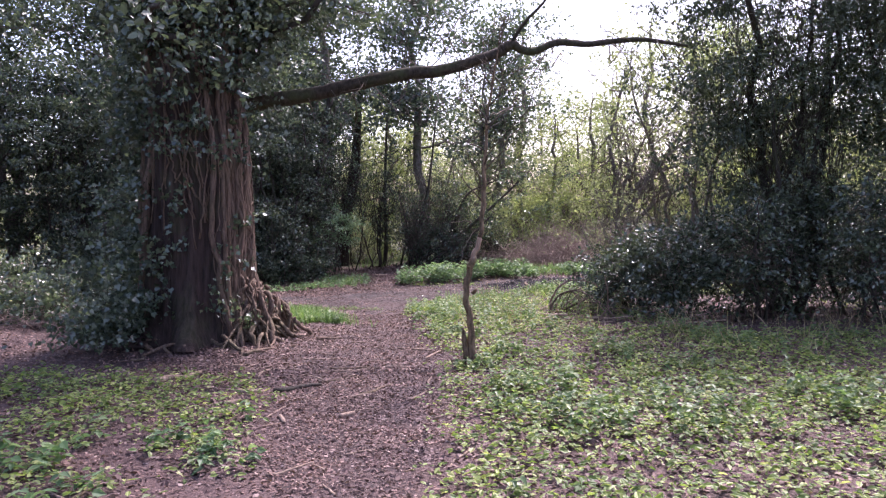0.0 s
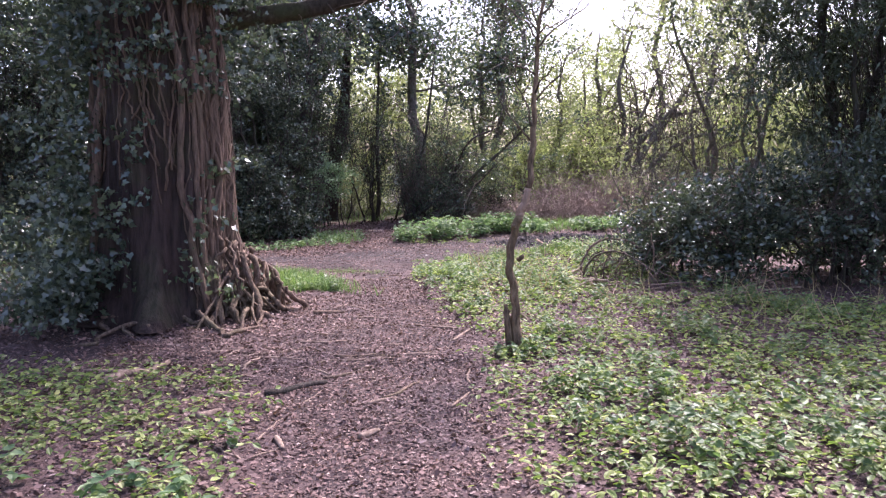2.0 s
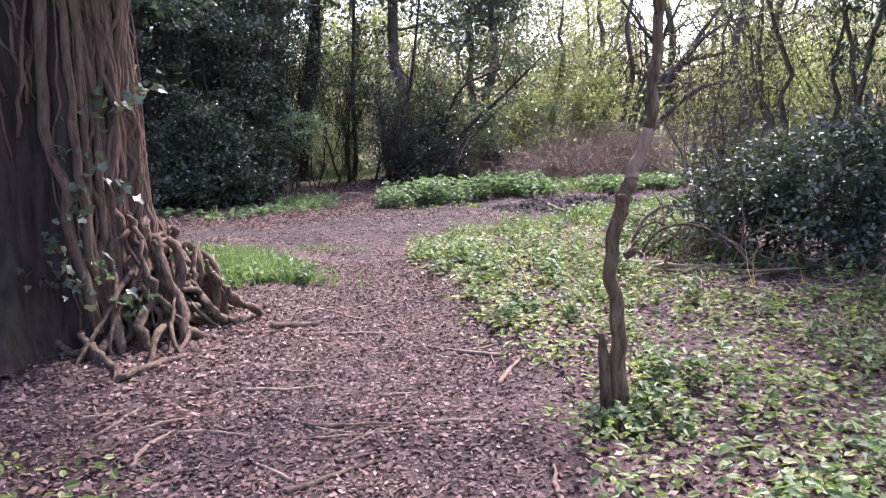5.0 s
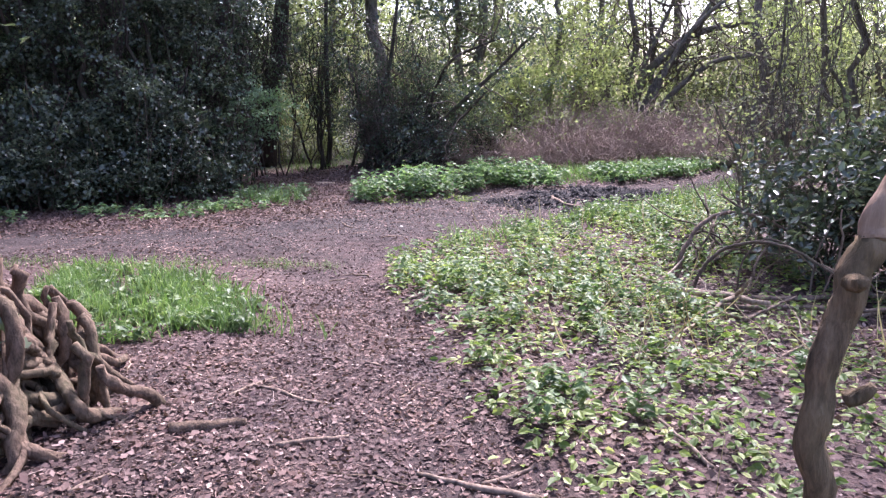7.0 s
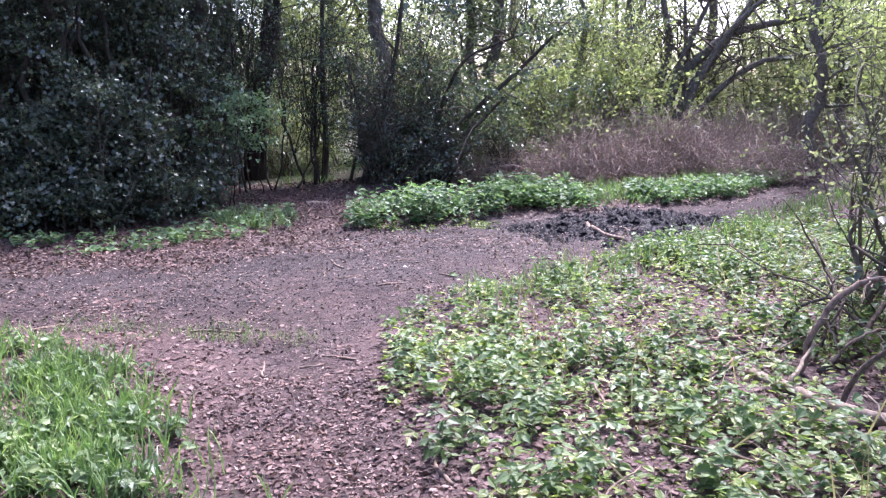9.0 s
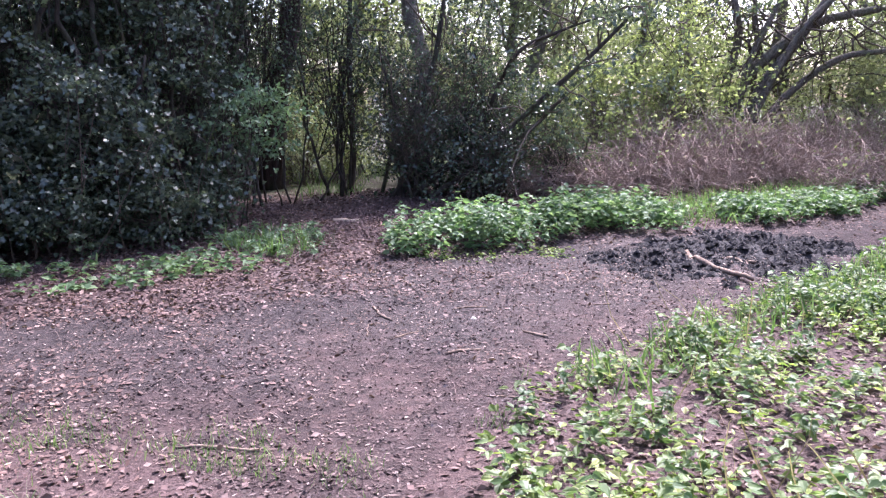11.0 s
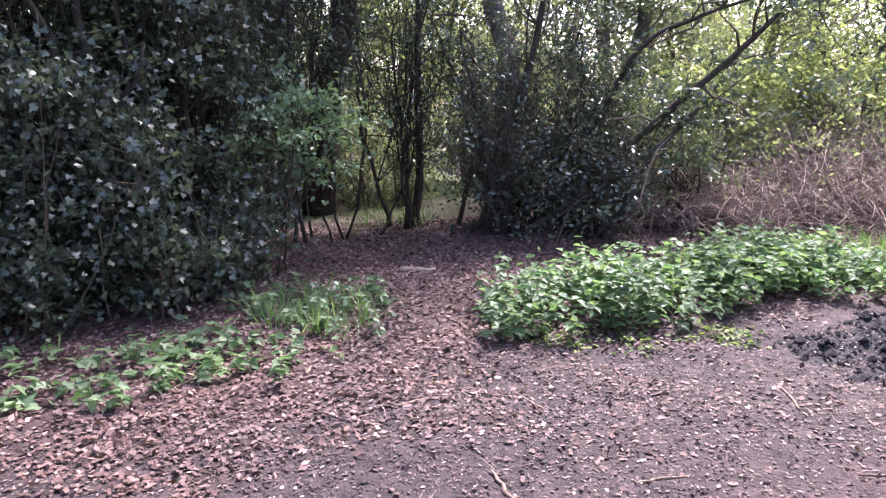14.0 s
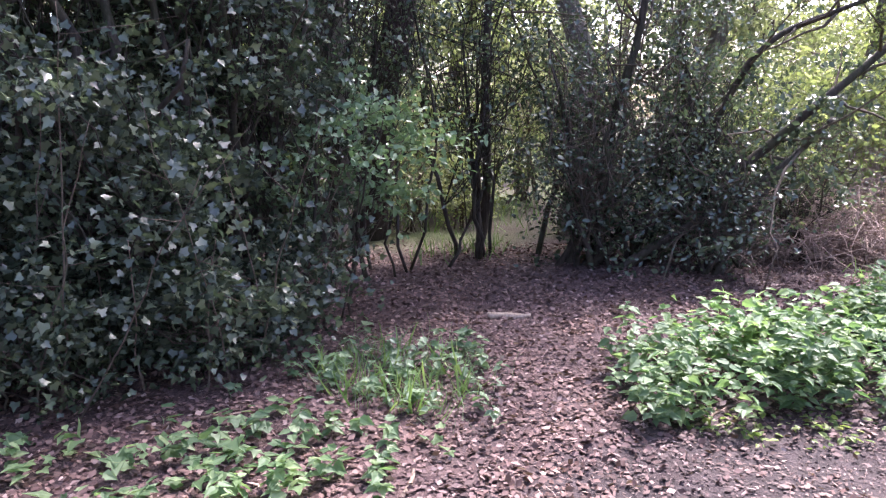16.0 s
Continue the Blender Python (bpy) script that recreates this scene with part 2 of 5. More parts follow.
def wander(rng, a, b, n=6, amp=0.08, sag=0.0):
    """A crooked line from a to b; amp in parts of its length."""
    a, b = np.asarray(a, float), np.asarray(b, float)
    t = np.linspace(0, 1, n)
    bend = np.cumsum(rng.normal(size=(n, 3)), 0)
    bend = bend - bend[0] - t[:, None] * (bend[-1] - bend[0])
    p = a + t[:, None] * (b - a) + bend * amp * np.linalg.norm(b - a) / math.sqrt(n)
    p[:, 2] += sag * 4 * t * (1 - t)
    return p


OVAL = (np.array([(0, 0, 0), (0.35, 0.3, 0.05), (0.75, 0.2, 0.03), (1, 0, -0.1), (0.75, -0.2, 0.03), (0.35, -0.3, 0.05)]), [[[0, 1, 2, 3], [0, 3, 4, 5]]])
DIAMOND = (np.array([(0, 0, 0), (0.45, 0.3, 0.06), (1, 0, -0.08), (0.45, -0.3, 0.06)]), [[[0, 1, 2], [0, 2, 3]]])
LOBED = (np.array([(0, 0, 0), (-0.12, 0.36, 0.02), (0.35, 0.52, 0.06), (0.45, 0.25, 0.04), (1, 0, -0.1), (0.45, -0.25, 0.04), (0.35, -0.52, 0.06), (-0.12, -0.36, 0.02)]),
         [[[0, 1, 2, 3, 4], [0, 4, 5, 6, 7]]])
TOOTHED = (np.array([(0, 0, 0), (0.15, 0.3, 0.05), (0.3, 0.26, 0.03), (0.42, 0.36, 0.05), (0.7, 0.17, 0.01), (1, 0, -0.14),
                     (0.7, -0.17, 0.01), (0.42, -0.36, 0.05), (0.3, -0.26, 0.03), (0.15, -0.3, 0.05)]), [[[0, 1, 2, 3, 4, 5], [0, 5, 6, 7, 8, 9]]])
BLADE = (np.array([(0, 0.03, 0), (0, -0.03, 0), (0.5, 0.024, 0.05), (0.5, -0.024, 0.05), (0.85, 0.012, -0.06), (0.85, -0.012, -0.06), (1, 0, -0.2)]),
         [[[0, 1, 3, 2], [2, 3, 5, 4]], [[4, 5, 6]]])
STALK = (BLADE[0] * (1, 0.3, 1), BLADE[1])
CHIP = (np.array([(0, 0, 0), (0.5, 0.11, 0.03), (1, 0.02, 0), (0.5, -0.1, 0.02)]), [[[0, 1, 2, 3]]])
NEEDLES = (np.array([(0, 0, 0), (0.35, 0.17, 0.03), (0.5, 0.05, 0), (1, 0, -0.06), (0.5, -0.05, 0), (0.35, -0.17, 0.03)]), [[[0, 1, 2, 3], [0, 3, 4, 5]]])
CURLED = (np.array([(0, 0, 0.02), (0.45, 0.32, 0.13), (1, 0.03, 0.08), (0.5, -0.3, 0.0)]), [[[0, 1, 2], [0, 2, 3]]])


def leaves(geo, pos, along, facing, size, shape):
    """Puts one leaf of that shape at each pos, growing along, its upper side facing."""
    verts, polys = shape
    n, k = len(pos), len(verts)
    x = unit(along)
    z = unit(facing - (facing * x).sum(-1, keepdims=True) * x)
    y = np.cross(z, x)
    size = np.broadcast_to(size, (n,))
    v = pos[:, None] + size[:, None, None] * (verts[None, :, 0:1] * x[:, None] + verts[None, :, 1:2] * y[:, None] + verts[None, :, 2:3] * z[:, None])
    off = (np.arange(n) * k)[:, None, None]
    return geo.add(v.reshape(-1, 3), [(off + np.asarray(p)[None]).reshape(-1, len(p[0])) for p in polys])


def bough_leaves(geo, rng, clumps, n, spread, size, shape, droop=0.2, up=0.7, flat=0.7):
    """n leaves gathered in sprays round the clump centres."""
    clumps = np.asarray(clumps, float)
    idx = rng.integers(0, len(clumps), n)
    axis = unit(rng.normal(size=clumps.shape) * (1, 1, 0.5))[idx]
    s = rng.normal(size=(n, 1)) * spread
    pos = clumps[idx] + axis * s * 1.3 + rng.normal(size=(n, 3)) * spread * (0.45, 0.45, 0.45 * flat)
    along = axis * np.sign(rng.normal(size=(n, 1))) + rng.normal(size=(n, 3)) * 0.7 + (0, 0, -droop)
    facing = rng.normal(size=(n, 3)) * 0.8 + (0, 0, up)
    return leaves(geo, pos, along, facing, size * rng.uniform(0.6, 1.25, n), shape)


def smooth(a, b, x):
    t = np.clip((np.asarray(x, float) - a) / (b - a), 0, 1)
    return t * t * (3 - 2 * t)


_wave = np.random.default_rng(5)
_K = _wave.normal(size=(28, 2)) * np.repeat([0.6, 1.6, 4.0, 9.0], 7)[:, None]
_P = _wave.uniform(0, 6.28, 28)


def wavy(x, y, lo=0, hi=28):
    """Smooth uneven field, about -1 to 1."""
    s = 0
    for (a, b), p in zip(_K[lo:hi], _P[lo:hi]):
        s = s + np.sin(a * x + b * y + p)
    return s / math.sqrt((hi - lo) * 0.5)


# plan: the trodden path runs along y, the cross path along x
def path_sides(y):
    left = np.interp(y, (-6, 4.5, 6.9, 8.0, 10.0, 11.1, 12.8, 14.0), (-1.3, -1.15, -1.45, -1.75, -1.7, -1.4, -1.5, -2.2))
    right = np.interp(y, (-6, 4.5, 6.8, 8.0, 9.5, 11.2, 12.8, 14.0), (0.1, -0.12, -0.1, -0.02, -0.2, -0.45, -0.95, -0.4))
    return left, right


def cross_sides(x):
    near = np.interp(x, (-14, -6, -4, -2.8, -1.6, -0.9, -0.3, 1.0, 3.5, 4.6, 8, 14), (13.0, 13.6, 13.8, 13.6, 13.3, 13.3, 14.0, 15.1, 17.0, 18.3, 21.0, 24.5))
    far = np.interp(x, (-14, -6, -4.4, -3.4, -2.1, -0.9, 0.3, 1.4, 2.6, 4.6, 8, 14), (15.3, 15.7, 15.9, 15.9, 16.5, 17.6, 17.9, 18.6, 18.6, 19.4, 22.5, 26.5))
    return near, far


def path_mask(x, y):
    x, y = np.asarray(x, float), np.asarray(y, float)
    e = 0.12 * wavy(x, y, 7, 28)
    l, r = path_sides(y)
    a = smooth(-0.15, 0.18, x - l + e) * smooth(-0.15, 0.18, r - x + e) * (y < 14.2)
    n, f = cross_sides(x)
    b = smooth(-0.2, 0.25, y - n + e) * smooth(-0.25, 0.3, f - y + e)
    bare = smooth(2.2, 1.4, np.hypot((x + 2.1) * 0.9, y - 8.9) + e)
    return np.maximum(np.maximum(a, b), bare * 0.9)


def mud_mask(x, y):
    q = np.hypot((x - 2.3 - 0.35 * (y - 17.3)) / 1.2, (y - 17.4) / 1.1) + 0.2 * wavy(x, y, 7, 28)
    return smooth(1.1, 0.8, q)


def height(x, y):
    x, y = np.asarray(x, float), np.asarray(y, float)
    z = -0.11 - 0.075 * smooth(10.5, 14, y) + 0.09 * smooth(17.0, 19.5, y - 0.3 * np.maximum(x - 1, 0))
    z = z + 0.14 * np.exp(-((x + 3.0) ** 2 + (y - 9.65) ** 2) / 1.6) + 0.05 * np.exp(-((x - 0.4) ** 2 + (y - 8.2) ** 2) / 2.0)
    z = z + 0.28 * smooth(20.5, 27, y) * smooth(-3, 4, x) + 0.12 * np.exp(-((x + 0.6) ** 2 + (y - 21.3) ** 2) / 1.2)
    pm = path_mask(x, y)
    z = z - 0.03 * pm + 0.012 * wavy(x, y, 7, 21) + 0.006 * wavy(x, y, 21, 28)
    return z + mud_mask(x, y) * 0.03 * wavy(x * 2.2, y * 2.2, 21, 28)


# ---- ground, one sheet to the horizon ----
def axis_lines(lo, hi, step, far):
    mid = np.arange(lo, hi + step / 2, step)
    out = [hi + step]
    while out[-1] < far:
        out.append(hi + (out[-1] - hi) * 1.6 + step)
    return np.concatenate([[lo - (o - hi) for o in out][::-1], mid, out])


gx, gy = axis_lines(-7.0, 7.0, 0.07, 900), axis_lines(1.0, 22.0, 0.07, 900)
GX, GY = np.meshgrid(gx, gy)
geo = Geo()
gi = np.arange(len(gy) - 1)[:, None] * len(gx)
gj = np.arange(len(gx) - 1)[None]
geo.add(np.stack([GX, GY, height(GX, GY)], -1), [np.stack([gi + gj, gi + gj + 1, gi + gj + 1 + len(gx), gi + gj + len(gx)], -1).reshape(-1, 4)])
ground = tagged(new("ground", geo.mesh("ground", M_GROUND)), "brown woodland soil with trodden earth paths and leaf litter", "ground", kind="structure")
fx, fy = GX.ravel(), GY.ravel()
far_green = np.maximum(np.maximum(smooth(21.0, 23.5, fy) * 0.8, smooth(6.5, 12, np.abs(fx)) * 0.6), smooth(2.5, -1.0, fy) * 0.7) * np.clip(0.6 + 0.4 * wavy(fx, fy, 0, 21), 0, 1) * (1 - path_mask(fx, fy))
near_edge, far_edge = cross_sides(fx)
across = (fy - near_edge) / (far_edge - near_edge) + 0.12 * wavy(fx, fy, 7, 28)
# band on the cross path's far side, darkened partway to the mud colour
far_band = 0.5 * smooth(0.1, 0.55, across) * smooth(1.2, 0.95, across) * smooth(2.8, 0.8, fx)
for key, val in (("path", path_mask(fx, fy)), ("mud_and_band", np.maximum(mud_mask(fx, fy), far_band)), ("green", far_green)):
    ground.data.attributes.new(key, "FLOAT", "POINT").data.foreach_set("value", val.astype(np.float32))


def on_ground(rng, n, box, keep):
    """Random places in box (x0, y0, x1, y1), kept with the chance keep(x, y)."""
    x, y = rng.uniform(box[0], box[2], n), rng.uniform(box[1], box[3], n)
    k = rng.uniform(size=n) < keep(x, y)
    x, y = x[k], y[k]
    return np.stack([x, y, height(x, y)], -1)


# ---- the old ivy-clad tree beside the path ----
TX, TY = -3.11, 9.56
TREE_Z = float(height(TX, TY)) - 0.05


def trunk_radius(a, z):
    """Radius of the old trunk at the angle a and the height z above its foot."""
    a = (np.asarray(a, float) + np.pi) % (2 * np.pi) - np.pi
    flare = 0.19 * np.exp(-z / 0.32) * (1 + 0.45 * np.sin(5 * a + 0.6) + 0.25 * np.sin(9 * a + 2.0))
    leg = 0.2 * np.exp(-z / 0.5) * np.exp(-((a + 1.42) / 0.24) ** 2) - 0.13 * np.exp(-z / 0.3) * np.exp(-((a + 0.95) / 0.2) ** 2)
    return 0.63 + leg - 0.035 * np.minimum(z, 5) * 0.6 + flare + 0.028 * np.sin(7 * a + 1.1 * z) + 0.02 * np.sin(13 * a - 0.7 * z + 1) + 0.012 * np.sin(23 * a + 2.3 * z) + 0.012 * np.sin(37 * a - 1.9 * z + np.sin(3 * z))


def trunk_centre(z):
    return np.stack([TX + 0.02 * z + 0.03 * np.sin(z), TY + 0 * z, TREE_Z + z], -1)


def on_trunk(a, z, out=0.0):
    r = trunk_radius(a, z) + out
    return trunk_centre(z) + np.stack([r * np.cos(a), r * np.sin(a), 0 * z], -1)


old_tree = thing("ivy_tree", (TX, TY, TREE_Z), "massive old tree trunk wrapped in thick ivy stems and leaves", "tree")
rng = np.random.default_rng(11)
geo = Geo()
ang = np.linspace(0, 2 * np.pi, 96, endpoint=False)
zz = np.concatenate([np.linspace(0, 1, 26), np.linspace(1.08, 8.0, 70)])
tube(geo, [(TX + 0.17, TY, TREE_Z + 7.9), (TX + 0.3, TY, TREE_Z + 8.8), (TX + 0.4, TY + 0.2, TREE_Z + 10.0)], [0.5, 0.3, 0.06], 20, 0.04, rng)
A, Z = np.meshgrid(ang, zz)
i, j = np.arange(len(zz) - 1)[:, None] * 96, np.arange(96)[None]
geo.add(on_trunk(A, Z), [np.stack([i + j, i + (j + 1) % 96, i + (j + 1) % 96 + 96, i + j + 96], -1).reshape(-1, 4)])
part("trunk", geo, M_TRUNK, old_tree, "dark reddish-brown furrowed trunk")


def ivy_stem(a0, z0, z1, drift, rad):
    n = 26
    z = np.linspace(z0, z1, n)
    wob = np.cumsum(rng.normal(size=n)) * 0.032
    a = a0 + drift * np.linspace(0, 1, n) + wob + 0.035 * np.sin(np.linspace(0, rng.uniform(6, 16), n) + rng.uniform(0, 6))
    bulge = rad * 0.55 + 0.012 * np.abs(np.sin(np.linspace(0, rng.uniform(4, 11), n) + rng.uniform(0, 6)))
    g = Geo()
    tube(g, on_trunk(a, z, bulge), [rad * 1.15, rad, rad * 0.85], 7, 0.06, rng)
    part("ivy_stem", g, M_VINE, old_tree)


for k in range(105):
    ivy_stem(np.clip(rng.normal(-0.2, 0.33), -0.85, 0.55), rng.uniform(0.02, 0.35), rng.uniform(1.6, 4.6), rng.normal(0, 0.12 if k % 4 else 0.45), rng.choice([0.006, 0.009, 0.013, 0.02]) * rng.uniform(0.8, 1.3))
for k in range(16):
    ivy_stem(rng.uniform(-1.3, -0.2), rng.uniform(1.1, 2.0), rng.uniform(2.8, 4.8), rng.choice([-1, 1]) * rng.uniform(0.3, 0.9), rng.uniform(0.006, 0.012))
for k in range(9):
    ivy_stem(rng.uniform(-2.7, -1.1), rng.uniform(1.2, 2.0), rng.uniform(2.6, 4.8), rng.normal(0, 0.7), rng.uniform(0.006, 0.013))
for a0, d, r in ((-2.75, 0.35, 0.05), (-2.6, -0.5, 0.035), (-0.85, -0.45, 0.03)):
    ivy_stem(a0, 0.1, 4.4, d, r)


def root(a, zs, reach, rad, lift=0.1):
    """A root that leaves the trunk at height zs and twists out to the ground."""
    pts = [on_trunk(np.array(a), np.array(zs), -0.04)]
    turn, kink = rng.normal(0, 0.42), rng.uniform(0.15, 0.6)
    for f in (0.25, 0.5, 0.75, 1.0):
        aa = a + turn * f + rng.normal(0, 0.09)
        rr = float(trunk_radius(a, 0.75)) + 0.02 + reach * f ** (0.7 + kink)
        x, y = TX + rr * math.cos(aa), TY + rr * math.sin(aa)
        up = zs * (1 - f) ** (1.0 + kink) + lift * math.sin(f * 3.1) * rng.uniform(-0.2, 1)
        pts.append((x, y, float(height(x, y)) + (up + 0.01 if f < 1 else -0.05)))
    g = Geo()
    wob = np.cumsum(rng.normal(size=(22, 3)), 0)
    tube(g, curve(pts, 22) + (wob - wob.mean(0)) * rad * 0.24, np.array([1.25, 0.9, 1.15, 0.8, 0.95, 0.4]) * rad, 9, 0.15, rng)
    part("root", g, M_ROOT, old_tree, "gnarled exposed root")


for k in range(50):
    root(rng.uniform(-0.5, 0.1) if k % 2 else rng.uniform(0.0, 0.65), rng.uniform(0.08, 0.85), rng.uniform(0.15, 0.42) if k % 2 else rng.uniform(0.3, 0.7), rng.choice([0.01, 0.016, 0.024, 0.036]) * rng.uniform(0.8, 1.2), rng.uniform(0.0, 0.2))
for a, zs, reach, rad in ((-0.45, 0.45, 0.35, 0.034), (-0.2, 0.5, 0.42, 0.036), (0.1, 0.4, 0.6, 0.034), (-1.15, 0.06, 0.4, 0.02), (-0.85, 0.1, 0.7, 0.022),
                          (-1.75, 0.06, 0.35, 0.02), (-2.1, 0.08, 0.3, 0.025), (-1.4, 0.04, 0.7, 0.016), (-0.1, 0.35, 0.55, 0.034), (0.35, 0.5, 0.85, 0.03), (0.5, 0.4, 0.9, 0.026), (-2.5, 0.1, 0.4, 0.03)):
    root(a, zs, reach, rad, 0.05)
for k in range(30):
    a0, za, n = rng.uniform(-0.6, 0.5), rng.uniform(0.08, 0.5), 12
    aa = a0 + np.linspace(-0.3, 0.3, n) * rng.choice([-1, 1])
    zs = za + 0.07 * np.sin(np.linspace(0, 3, n) + rng.uniform(0, 3)) - np.linspace(0, 0.15, n) + 0.05
    out = 0.1 + 0.5 * np.maximum(0, 0.62 - zs) * np.linspace(0.8, 1.15, n)
    g = Geo()
    tube(g, on_trunk(aa, zs, out - 0.3 * np.exp(-zs / 0.32)) + rng.normal(size=(n, 3)) * 0.006, np.array([0.7, 1.2, 1.0, 0.8]) * rng.uniform(0.014, 0.03), 7, 0.08, rng)
    part("root", g, M_ROOT, old_tree, "gnarled exposed root")

# roots that drop from the root plate straight to the soil
for k in range(26):
    a = rng.uniform(-0.45, 0.6)
    r0 = float(trunk_radius(a, 0.75)) + rng.uniform(0.05, 0.3 + 0.25 * (a > 0))
    r1, a1 = r0 + rng.uniform(-0.02, 0.22), a + rng.normal(0, 0.14)
    top = np.array([TX + r0 * math.cos(a), TY + r0 * math.sin(a), TREE_Z + 0.78 * (1.12 - (r0 - 0.6) / 0.75)])
    foot = np.array([TX + r1 * math.cos(a1), TY + r1 * math.sin(a1), 0.0])
    foot[2] = float(height(foot[0], foot[1])) - 0.05
    part("root", tube(Geo(), wander(rng, top, foot, 12, 0.14), np.array([0.8, 1.1, 0.9, 1.2, 0.8]) * rng.uniform(0.012, 0.032), 8, 0.12, rng), M_ROOT, old_tree, "gnarled exposed root")

# the long limb that reaches over the path
limb_pts = [(-2.85, 9.65, 2.86), (-2.25, 9.85, 2.96), (-1.6, 9.9, 3.05), (-1.0, 9.85, 3.17), (-0.4, 9.8, 3.27), (0.0, 9.8, 3.3), (0.45, 9.8, 3.42), (0.82, 9.8, 3.54)]
g = Geo()
tube(g, curve(limb_pts, 40), [0.13, 0.095, 0.085, 0.08, 0.07, 0.062], 10, 0.05, rng)
limb = part("limb", g, M_LIMB, old_tree, "long mossy limb reaching over the path")
g = Geo()
tube(g, curve([(0.78, 9.8, 3.55), (0.92, 9.8, 3.62), (1.02, 9.8, 3.56), (1.2, 9.8, 3.53), (1.5, 9.82, 3.64), (1.9, 9.85, 3.62), (2.55, 9.9, 3.68), (3.2, 9.95, 3.6)], 34), [0.07, 0.055, 0.048, 0.04, 0.02], 9, 0.05, rng)
tube(g, curve([(0.9, 9.8, 3.6), (0.96, 9.75, 3.72), (1.1, 9.7, 3.9), (1.3, 9.68, 4.1), (1.48, 9.65, 4.35)], 16), [0.032, 0.022, 0.014], 7, 0.05, rng)
part("limb_end", g, M_LIMB, old_tree, "crooked forked end of the limb")
g = Geo()
for k in range(42):
    f = rng.uniform(0.1, 1)
    base = np.array([-2.4 + 5.2 * f, 9.85, 3.0 + 0.68 * f])
    tip = base + np.array([rng.normal(0, 0.3), rng.normal(0, 0.4), rng.choice([-1, 1], p=[0.6, 0.4]) * rng.uniform(0.15, 0.7)])
    p = wander(rng, base, tip, 7, 0.12)
    tube(g, p, [0.009, 0.003], 4)
    for q in range(3):
        s = p[rng.integers(2, 7)]
        tube(g, wander(rng, s, s + rng.normal(size=3) * 0.16, 4, 0.1), [0.004, 0.0015], 3)
part("twig_mass", g, M_TWIG, old_tree, "bare twigs", kind="stuff")

# ivy foliage: a ragged sleeve above, a skirt down the shaded side
cl = []
for k in range(330):
    a, z = rng.uniform(0, 2 * np.pi), rng.uniform(2.55, 8.0)
    if abs((a - 5.7 + np.pi) % (2 * np.pi) - np.pi) < 0.5 and z < 3.3:
        continue
    cl.append(on_trunk(np.array(a), np.array(z), abs(rng.normal(0.12, 0.3))))
for k in range(260):
    a, z = rng.uniform(2.2, 4.3), rng.uniform(0.1, 5.0)
    cl.append(on_trunk(np.array(a), np.array(z), abs(rng.normal(0.06, 0.26))))
for k in range(150):
    a, z = rng.uniform(-2.3, 0.3), max(2.3, rng.normal(3.9, 0.8))
    cl.append(on_trunk(np.array(a), np.array(z), rng.uniform(0.05, 0.45)))
for k in range(10):
    a, z = rng.uniform(4.3, 6.1), rng.uniform(0.2, 2.4)
    cl.append(on_trunk(np.array(a), np.array(z), 0.05))
for k in range(4):
    a, z = rng.uniform(-1.9, -0.5), rng.uniform(0.3, 0.7)
    cl.append(on_trunk(np.array(a), np.array(z), rng.uniform(0.1, 0.3)))
for k in range(130):
    a, z = rng.uniform(2.6, 4.3), abs(rng.normal(0, 0.5))
    cl.append(on_trunk(np.array(a), np.array(z), rng.uniform(0.1, 0.8)) + (0, 0, 0.1))
g = bough_leaves(Geo(), rng, cl, 28000, 0.13, 0.06, LOBED, 0.5, 0.3)
part("ivy_foliage", g, M_IVY, old_tree, "glossy dark ivy leaves")
# spreading crown with leafy boughs
cl, g = [], Geo()
for k in range(46):
    a, z = rng.uniform(0, 6.28), rng.uniform(3.2, 7.5)
    base = on_trunk(np.array(a), np.array(z))
    ln = rng.uniform(1.2, 3.4)
    tip = base + np.array([math.cos(a) * ln, math.sin(a) * ln, rng.uniform(-0.5, 1.2)])
    if tip[0] > -1.4 and tip[2] < 5.6:
        tip[2] += 2.2
    p = wander(rng, base, tip, 9, 0.1, 0.2)
    tube(g, p, [0.05, 0.012], 5)
    for q in p[3:]:
        for w in range(5):
            cl.append(q + rng.normal(size=3) * (0.4, 0.4, 0.3))
for k in range(6):
    tip = np.array([rng.uniform(-2.4, -0.9), rng.uniform(9.6, 11.0), rng.uniform(3.8, 4.9)])
    p = wander(rng, on_trunk(np.array(0.1), np.array(rng.uniform(3.6, 4.4))), tip, 9, 0.08, 0.15)
    tube(g, p, [0.04, 0.01], 5)
    for q in p[3:]:
        cl += [q + rng.normal(size=3) * (0.3, 0.35, 0.22) for w in range(6)]
part("bough_mass", g, M_STEM, old_tree, kind="stuff")
part("crown", bough_leaves(Geo(), rng, cl, 33000, 0.2, 0.075, OVAL, 0.4, 0.5), M_IVY, old_tree, "dark evergreen crown")


